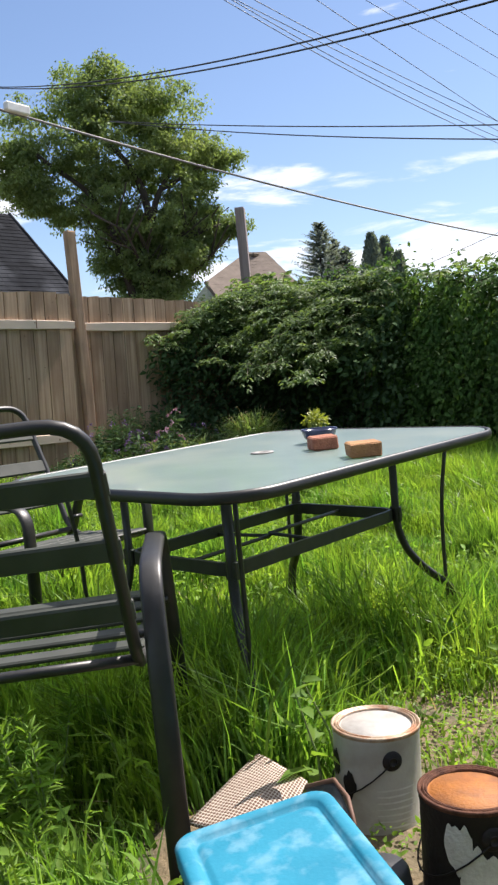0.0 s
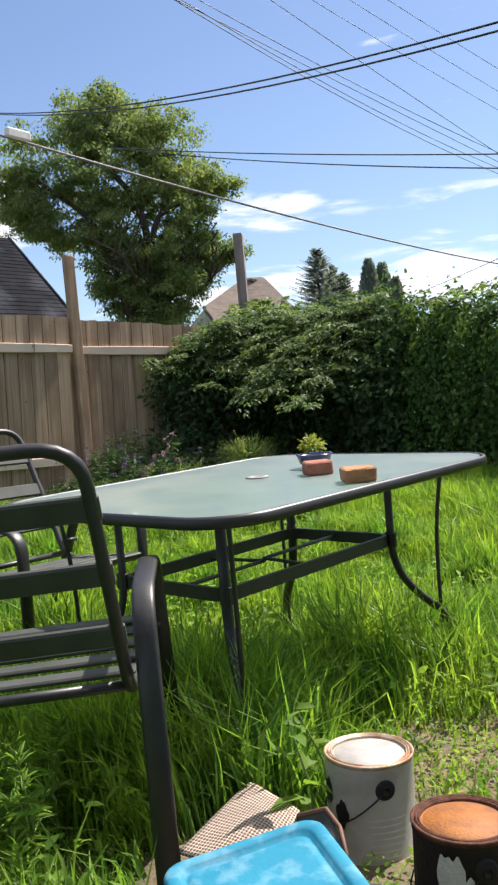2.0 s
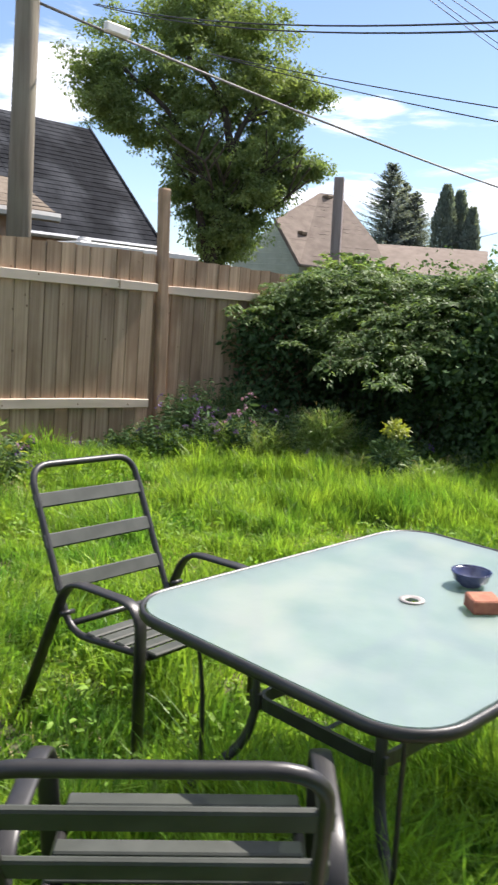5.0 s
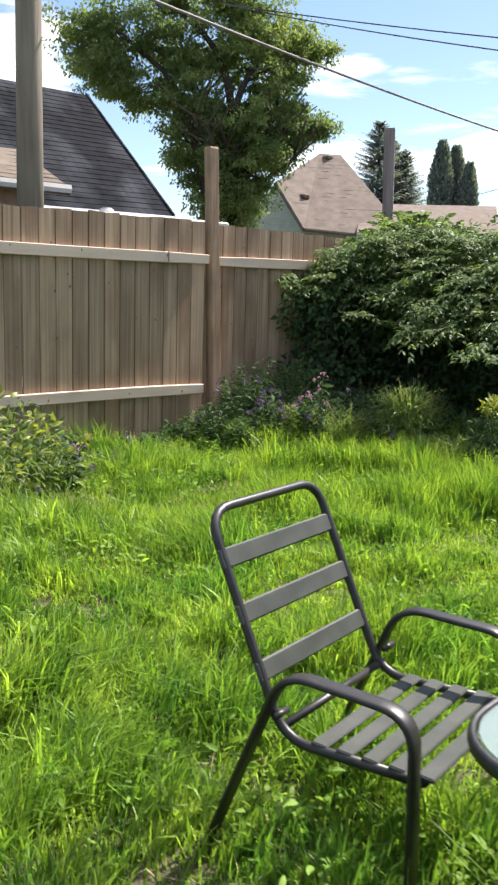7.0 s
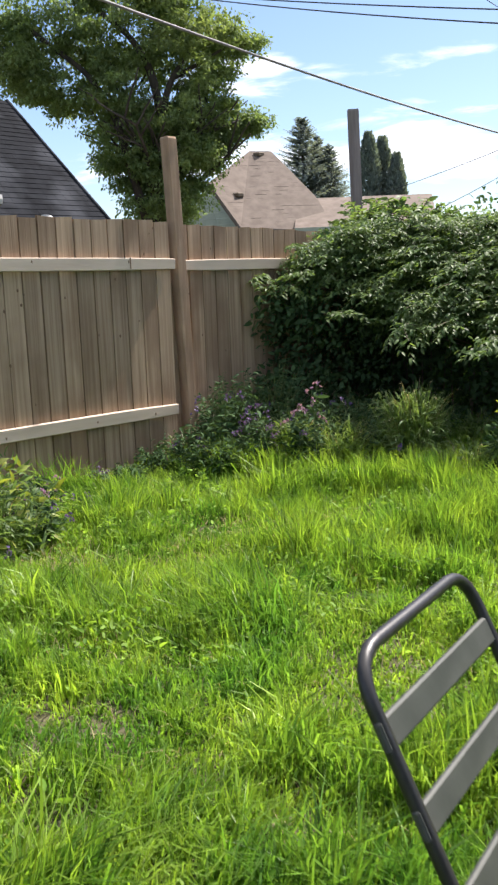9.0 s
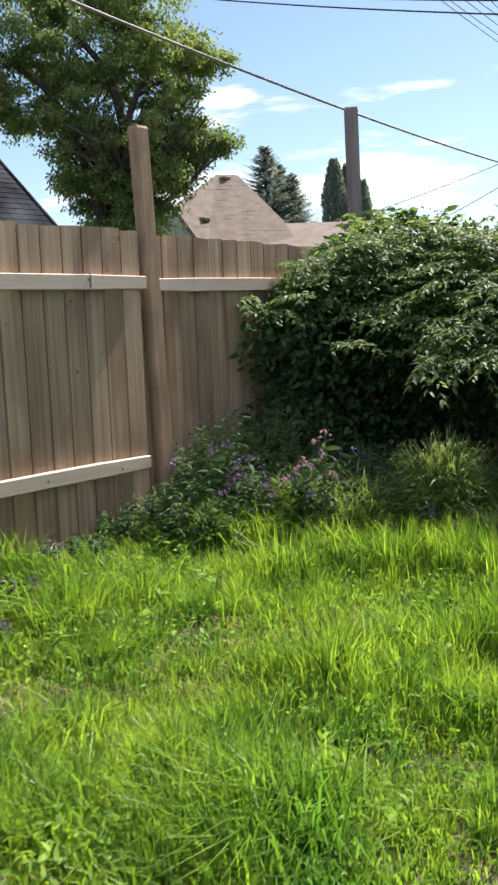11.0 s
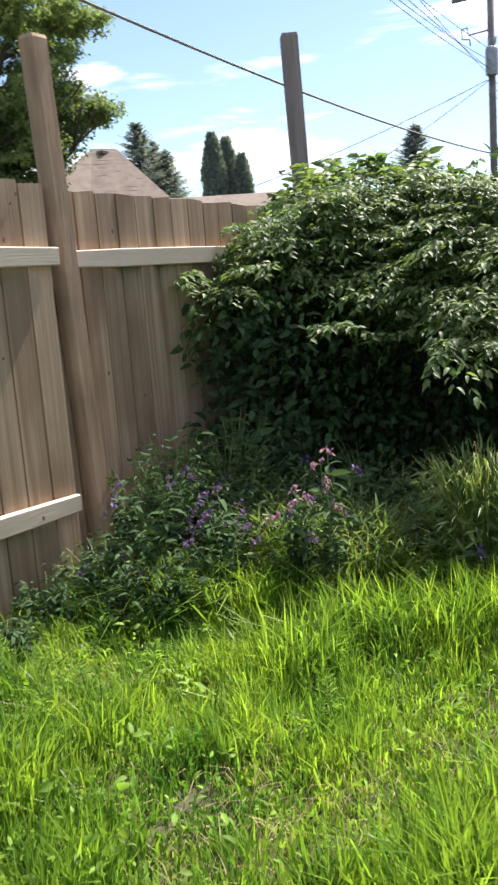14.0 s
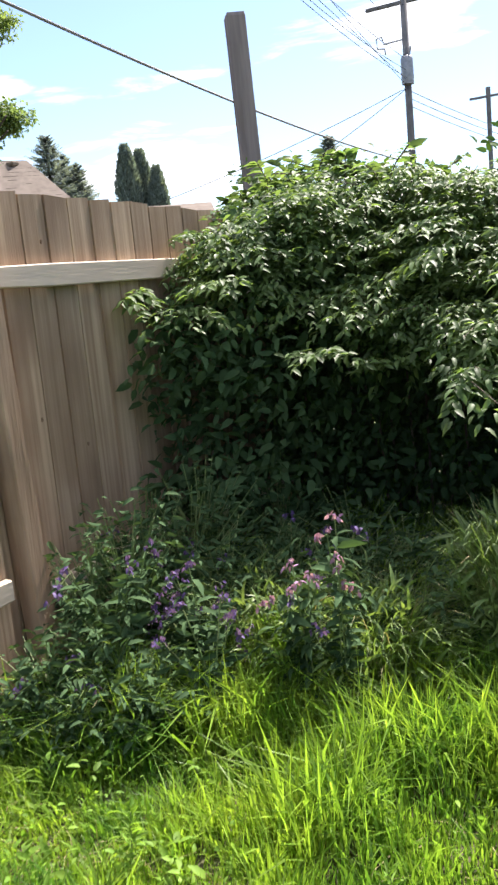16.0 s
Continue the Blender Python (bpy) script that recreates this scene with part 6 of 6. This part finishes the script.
def plane_part(name, corners, material, parent, thick=0.12, label=""):
    """A thick plate from four corners, in order."""
    c = [Vector(p) for p in corners]
    nrm = (c[1] - c[0]).cross(c[3] - c[0]).normalized() * thick
    v = [tuple(p) for p in c] + [tuple(p - nrm) for p in c]
    f = [(0, 1, 2, 3), (7, 6, 5, 4), (0, 4, 5, 1), (1, 5, 6, 2), (2, 6, 7, 3), (3, 7, 4, 0)]
    return part(name, mesh(name, v, f, material), parent, label)


def shingles(corners, rows, per_row, material, parent, seed):
    """Overlapping courses of shingles on a roof plane given by eave left, eave right, ridge right, ridge left."""
    a, b, c, d = [Vector(p) for p in corners]
    nrm = (b - a).cross(d - a).normalized()
    if nrm.z < 0:
        nrm = -nrm
    rng = random.Random(seed)
    verts, faces = [], []
    for r in range(rows):
        t0, t1 = r / rows, min(1.0, (r + 1.25) / rows)
        l0, r0, l1, r1 = a.lerp(d, t0), b.lerp(c, t0), a.lerp(d, t1), b.lerp(c, t1)
        for k in range(per_row):
            s0, s1 = (k + 0.02) / per_row, (k + 0.98) / per_row
            lift0, lift1 = nrm * (0.016 + rng.uniform(0, 0.006)), nrm * 0.006
            q = len(verts)
            p0, p1 = l0.lerp(r0, s0) + lift0, l0.lerp(r0, s1) + lift0
            verts += [tuple(p0 - nrm * 0.012), tuple(p1 - nrm * 0.012), tuple(p0), tuple(p1), tuple(l1.lerp(r1, s1) + lift1), tuple(l1.lerp(r1, s0) + lift1)]
            faces += [(q, q + 1, q + 3, q + 2), (q + 2, q + 3, q + 4, q + 5)]
    part("shingles", mesh("shingles", verts, faces, material), parent, "overlapping asphalt shingles")


def build_dark_house():
    h = thing("house", (0, 0, 0), 0, "house with a steep charcoal shingle roof and brown walls", "house", "neighbouring houses")
    el, er = spot(-80, 4.4, 16.0), spot(-54.0, 4.15, 19.0)
    rr, rl = spot(-59.5, 10.55, 22.5), spot(-80, 11.6, 19.5)
    zl = 2.75
    el.z = er.z = zl
    rr.z = rl.z = 5.75
    plane_part("roof", (el, er, rr, rl), M_DARKROOF, h, 0.15, "steep charcoal shingle roof")
    shingles((el, er, rr, rl), 26, 40, M_DARKROOF, h, 1)
    back_r, back_l = er + (rr - er) * 2, el + (rl - el) * 2
    back_r.z = back_l.z = zl
    plane_part("roof", (back_r, back_l, rl, rr), M_DARKROOF, h, 0.15)
    side = Vector((er.x - el.x, er.y - el.y, 0)).normalized()
    inw = Vector((-side.y, side.x, 0))
    if inw.dot(rr - er) < 0:
        inw = -inw
    a, b = el + inw * 0.5, er + inw * 0.5 - side * 0.35
    plane_part("wall", ((a.x, a.y, 0), (b.x, b.y, 0), (b.x, b.y, zl), (a.x, a.y, zl)), M_BRICKWALL, h, 0.25, "brown brick wall")
    c = back_r - side * 0.35
    apex = (rr.x - side.x * 0.3, rr.y - side.y * 0.3, rr.z - 0.15)
    part("gable", mesh("gable", [(b.x, b.y, 0), (c.x, c.y, 0), (c.x, c.y, zl), apex, (b.x, b.y, zl)], [(0, 1, 2, 3, 4)], M_BRICKWALL), h, "brown end wall")
    part("gutter", mesh("gutter", *tube([tuple(el + Vector((0, 0, -0.05))), tuple(er + Vector((0, 0, -0.05)))], 0.07, 0.06, 8), M_STEEL), h, "grey gutter along the eave")
    part("gutter", mesh("gutter", *tube([tuple(er), tuple(rr)], 0.04, 0.06, 6), M_DARKROOF), h, "dark edge board of the gable")


build_dark_house()


def build_garage():
    g = thing("garage", (0, 0, 0), 0, "low neighbouring garage with tan shingles and a white eave", "house", "neighbouring houses")
    e0, e1 = spot(-82, 5.4, 12.5), spot(-60.45, 5.5, 14.5)
    r1, r0 = spot(-63.6, 7.75, 16.0), spot(-82, 7.9, 15.0)
    e0.z = e1.z = 2.80
    r0.z = r1.z = 3.55
    plane_part("roof", (e0, e1, r1, r0), M_TANROOF, g, 0.1, "tan shingle roof")
    shingles((e0, e1, r1, r0), 9, 26, M_TANROOF, g, 4)
    part("fascia", mesh("fascia", *tube([tuple(e0), tuple(e1)], 0.03, 0.075, 6), M_TRIM), g, "white fascia and gutter")
    side = (e1 - e0).normalized()
    b, a = e1 - side * 0.5, e0
    inw = (r1 - e1)
    inw.z = 0
    inw.normalize()
    a, b = a + inw * 0.3, b + inw * 0.3
    plane_part("wall", ((a.x, a.y, 0), (b.x, b.y, 0), (b.x, b.y, 2.8), (a.x, a.y, 2.8)), M_BRICKWALL, g, 0.2, "brown wall")
    c = b + inw * 2.6
    plane_part("wall", ((b.x, b.y, 0), (c.x, c.y, 0), (c.x, c.y, 2.9), (b.x, b.y, 2.8)), M_BRICKWALL, g, 0.2)


build_garage()


def build_brown_house():
    h = thing("house", (0, 0, 0), 0, "house with a brown shingle gable roof and pale green siding", "house", "neighbouring houses")
    eave_l, eave_r = spot(-45.68, 3.35, 33.0), spot(-39.6, 2.9, 33.5)
    ridge_r, ridge_l, gable = spot(-43.56, 7.92, 37.5), spot(-44.9, 7.98, 37.5), spot(-47.6, 6.15, 34.5)
    hip_r = spot(-40.9, 5.15, 35.2)
    roof = [tuple(p) for p in (eave_l, eave_r, hip_r, ridge_r, ridge_l, gable)]
    back = [tuple(p + Vector((-2.0, 2.2, -3.0))) for p in (ridge_r, ridge_l, gable)]
    part("roof", mesh("roof", roof + back, [(0, 1, 2), (0, 2, 3), (0, 3, 4), (0, 4, 5), (3, 6, 7, 4), (4, 7, 8, 5)], M_BROWNROOF), h, "brown shingle roof")
    part("fascia", mesh("fascia", *tube([tuple(gable), tuple(eave_l)], 0.05, 0.09, 6), M_BROWNROOF), h, "dark edge board of the gable")
    part("fascia", mesh("fascia", *tube([tuple(eave_l), tuple(eave_r)], 0.05, 0.07, 6), M_BROWNROOF), h, "dark eave board")
    gl = spot(-50.2, 3.2, 35.0)
    a, b = Vector((gl.x, gl.y, 0)), Vector((eave_l.x, eave_l.y, 0))
    inset = Vector((-0.25, 0.22, 0))
    a, b = a + inset, b + inset
    part("wall", mesh("wall", [tuple(a), tuple(b), (b.x, b.y, eave_l.z - 0.05), tuple(gable + inset - Vector((0, 0, 0.08))), (a.x, a.y, gl.z)], [(0, 1, 2, 3, 4)], M_SIDING), h, "pale green clapboard gable wall")
    c = Vector((eave_r.x, eave_r.y, 0)) + inset
    plane_part("wall", (b, c, (c.x, c.y, eave_r.z), (b.x, b.y, eave_l.z)), M_SIDING, h, 0.2)
    # siding laps
    off = Vector((b.y - a.y, -(b.x - a.x), 0)).normalized() * 0.02
    for k in range(22):
        z = 0.3 + 0.22 * k
        t = 0.0 if z < eave_l.z else (z - eave_l.z) / (gable.z - eave_l.z) * 0.5
        if t < 0.48:
            p, q = a.lerp(b, max(t, 0.01)) + off, a.lerp(b, min(1 - t, 0.99)) + off
            part("siding_lap", mesh("siding_lap", *tube([(p.x, p.y, z), (q.x, q.y, z)], 0.012, 0.012, 4), M_SIDING), h)
    for az, el, dist in ((-45.75, 5.4, 35.0), (-44.35, 7.75, 37.2)):
        eye = spot(az, el, 0.0)
        v = spot(az, el, dist)
        for tri in ((eave_l, hip_r, ridge_r), (eave_l, ridge_r, ridge_l), (eave_l, ridge_l, gable)):
            v = intersect_ray_tri(*tri, v - eye, eye) or v
        part("roof_vent", mesh("roof_vent", *block(v.x, v.y, v.z, 0.34, 0.34, 0.16, 0.03), M_TWIG), h, "small square roof vent")
    # courses of shingles, each a raised butt edge
    shapes, rng = [], np.random.default_rng(77)
    for tri in ((eave_l, eave_r, hip_r), (eave_l, hip_r, ridge_r), (eave_l, ridge_r, ridge_l), (eave_l, ridge_l, gable)):
        for k in range(1, 40):
            z = eave_r.z + 0.16 * k
            ends = []
            for p, q in ((tri[0], tri[1]), (tri[1], tri[2]), (tri[2], tri[0])):
                if (p.z - z) * (q.z - z) < 0:
                    ends.append(p.lerp(q, (z - p.z) / (q.z - p.z)))
            if len(ends) == 2 and (ends[0] - ends[1]).length > 0.3:
                n = max(int((ends[0] - ends[1]).length / 0.55), 1)
                for i in range(n):
                    if rng.uniform() < 0.72:
                        a, b = (i + rng.uniform(0, 0.3)) / n, (i + rng.uniform(0.6, 1.0)) / n
                        lift = Vector((0, 0, rng.uniform(-0.012, 0.004)))
                        shapes.append(tube([tuple(ends[0].lerp(ends[1], s) + lift) for s in (a, b)], 0.006, 0.008, 4))
    part("shingle_course", mesh("shingle_course", *join(*shapes), M_BROWNROOF), h, "raised edges of the shingle courses")["kind"] = "stuff"


build_brown_house()


def build_low_garage():
    g = thing("garage", (0, 0, 0), 0, "long low roof of a distant garage behind the hedge", "house", "neighbouring houses")
    e0, e1, r1, r0 = spot(-42.3, 3.3, 33), spot(-33.5, 3.3, 33), spot(-33.8, 5.0, 36), spot(-42.0, 5.05, 36)
    plane_part("roof", (e0, e1, r1, r0), M_BROWNROOF, g, 0.15, "low brown shingle roof")
    plane_part("wall", ((e0.x, e0.y, 0), (e1.x, e1.y, 0), (e1.x, e1.y, e1.z), (e0.x, e0.y, e0.z)), M_SIDING, g, 0.2)


build_low_garage()


def build_shed():
    s = thing("shed", (-10.75, 7.0, 0.0), 0, "low garden shed with a pale flat roof behind the fence", "shed")
    part("wall", mesh("wall", *block(0, 0, 1.05, 0.9, 1.7, 2.1, 0.02), M_SIDING), s, "pale green boarded wall")
    part("roof", mesh("roof", *block(0, 0, 2.16, 1.1, 1.95, 0.10, 0.02), M_TRIM), s, "pale flat roof")
    cap = lathe([(0.0, 0.09), (0.05, 0.085), (0.085, 0.06), (0.10, 0.02), (0.09, 0.0)], 20)
    part("vent_cap", mesh("vent_cap", [(x + 0.2, y - 0.72, z + 2.205) for x, y, z in cap[0]], cap[1], M_TRIM, True), s, "rounded white roof vent")


build_shed()


# ---- poles and cables ----
POLE_L, POLE_R = Vector((-12.73, 6.36, 0)), Vector((-14.75, 33.4, 0))
pole = thing("utility_pole", POLE_L, 0, "weathered wooden utility pole behind the fence", "utility pole", "utility poles")
part("pole", mesh("pole", *tube([(0, 0, -0.2), (0.02, 0, 4), (0.05, 0.02, 12.0)], 0.20, 0.20, 16, up=(0, 1, 0), taper=lambda q: 1 - 0.2 * q), M_POLE, True), pole, "split brown wooden pole")
part("crossarm", mesh("crossarm", *block(0, 0, 9.5, 2.2, 0.1, 0.12, 0.01), M_POLE), pole)
for x in (-0.9, -0.3, 0.3, 0.9):
    part("insulator", mesh("insulator", *tube([(x, 0, 9.56), (x, 0, 9.72)], 0.035, 0.035, 8, up=(0, 1, 0)), M_TRIM), pole)

pole = thing("utility_pole", POLE_R, 0, "tall utility pole with a transformer and street light bracket", "utility pole", "utility poles")
part("pole", mesh("pole", *tube([(0, 0, -0.2), (0, 0, 12.0)], 0.14, 0.14, 12, up=(0, 1, 0), taper=lambda q: 1 - 0.2 * q), M_FARPOLE, True), pole)
part("crossarm", mesh("crossarm", *block(-0.2, 0, 10.42, 2.3, 0.1, 0.12, 0.01), M_FARPOLE), pole)
drum = part("transformer", mesh("transformer", *lathe([(0.0, 7.75), (0.2, 7.75), (0.21, 7.8), (0.21, 8.55), (0.17, 8.66), (0.0, 8.68)], 18), M_STEEL, True), pole, "grey drum transformer")
drum.location = (0.06, -0.18, 0)
for x in (-0.05, 0.15):
    part("bushing", mesh("bushing", *tube([(x - 0.06, 0.03, 8.66), (x, 0.03, 8.95)], 0.03, 0.03, 7, up=(0, 1, 0)), M_STEEL), drum)
part("bracket", mesh("bracket", *tube([(0, 0, 9.25), (-0.75, -0.1, 9.2), (-0.8, -0.1, 9.45), (-1.0, -0.1, 9.42), (-0.98, -0.1, 9.1), (-0.72, -0.1, 9.05), (-0.7, -0.1, 8.85)], 0.028, 0.028, 6), M_STEEL), pole, "bent steel bracket")
pole = thing("utility_pole", spot(-13.5, 0, 56, (-4.76, 2.95, 1.49)), 0, "distant utility pole with a crossarm", "utility pole", "utility poles")
part("pole", mesh("pole", *tube([(0, 0, -0.2), (0, 0, 10.2)], 0.14, 0.14, 10, up=(0, 1, 0)), M_FARPOLE), pole)
part("crossarm", mesh("crossarm", *block(0, 0, 9.7, 2.2, 0.1, 0.13, 0.01), M_FARPOLE), pole)


def cable(a, b, sag, radius, material, name="overhead_cable", label="black overhead cable", group="overhead cables"):
    a, b = Vector(a), Vector(b)
    n = 25
    pts = [a.lerp(b, k / (n - 1)) - Vector((0, 0, 4 * sag * (k / (n - 1)) * (1 - k / (n - 1)))) for k in range(n)]
    ob = new(name, mesh(name, *tube(pts, radius, radius, 6), material, True))
    return tagged(ob, label, "cable", group)


L, R = POLE_L, POLE_R
cable(L + Vector((0.1, 0.1, 5.75)), R + Vector((0, 0, 5.2)), 0.35, 0.022, M_PALECABLE, label="thick pale aluminium-sheathed overhead cable")
for z, dx, zr, sag in ((9.8, 0.48, 8.2, 0.75), (9.46, 0.21, 7.88, 0.05), (9.96, 0.16, 8.57, 0.45), (11.26, 0.22, 7.66, 0.17), (9.70, 0.55, 7.95, 0.75)):
    cable(L + Vector((dx, 0, z)), R + Vector((dx * 0.1, 0, zr)), sag, 0.009, M_CABLE, label="thin overhead power line")
for z, dx in ((11.9, -0.5), (12.0, 0.0), (11.9, 0.6)):
    cable(L + Vector((dx, -0.2, z)), R + Vector((dx * 1.6, 0, 10.3)), 0.2, 0.008, M_CABLE, label="thin overhead power line")
cable((-12.7, 9.73, 5.81), (2.2, 9.54, 2.22), 0.18, 0.0085, M_CABLE, label="black service cable to a house")
cable((-12.7, 9.73, 5.81), (2.2, 8.9, 1.97), 0.26, 0.0085, M_CABLE, label="black service cable to a house")
cable((-12.7, 7.49, 6.01), (2.2, 5.27, 2.87), 0.41, 0.0085, M_CABLE, label="black twisted service cable over the yard")
cable((-12.7, 7.45, 5.99), (2.2, 5.30, 2.86), 0.46, 0.0085, M_CABLE, label="black twisted service cable over the yard")
for dz in (0.0, -0.25, -0.5):
    cable(R + Vector((0, 0, 7.6 + dz)), (-8.5, 59.0, 7.0 + dz), 0.9, 0.012, M_CABLE, label="thin overhead power line")
cable(R + Vector((0, 0, 7.7)), (-27.0, 30.0, 4.2), 0.3, 0.012, M_CABLE, label="thin service wire to a house")
cable(R + Vector((0, 0, 7.7)), (-19.0, 27.0, 3.6), 0.2, 0.012, M_CABLE, label="thin service wire to a house")

box = new("splice_box", mesh("splice_box", *block(0, 0, 0, 0.46, 0.12, 0.15, 0.02), M_WHITE))
box.matrix_world = pose(-12.62, 7.85, 5.70, 0, 1.5, 95)
tagged(box, "white weathered splice box hung on an overhead cable", "cable box")

# the wall of the house behind the camera closes the yard
v, f = block(2.9, -1.5, 1.4, 0.3, 8.0, 2.8, 0.02)
tagged(new("house_wall", mesh("house_wall", v, f, M_SIDING)), "plain pale wall of the house beside the yard", "wall", kind="structure")
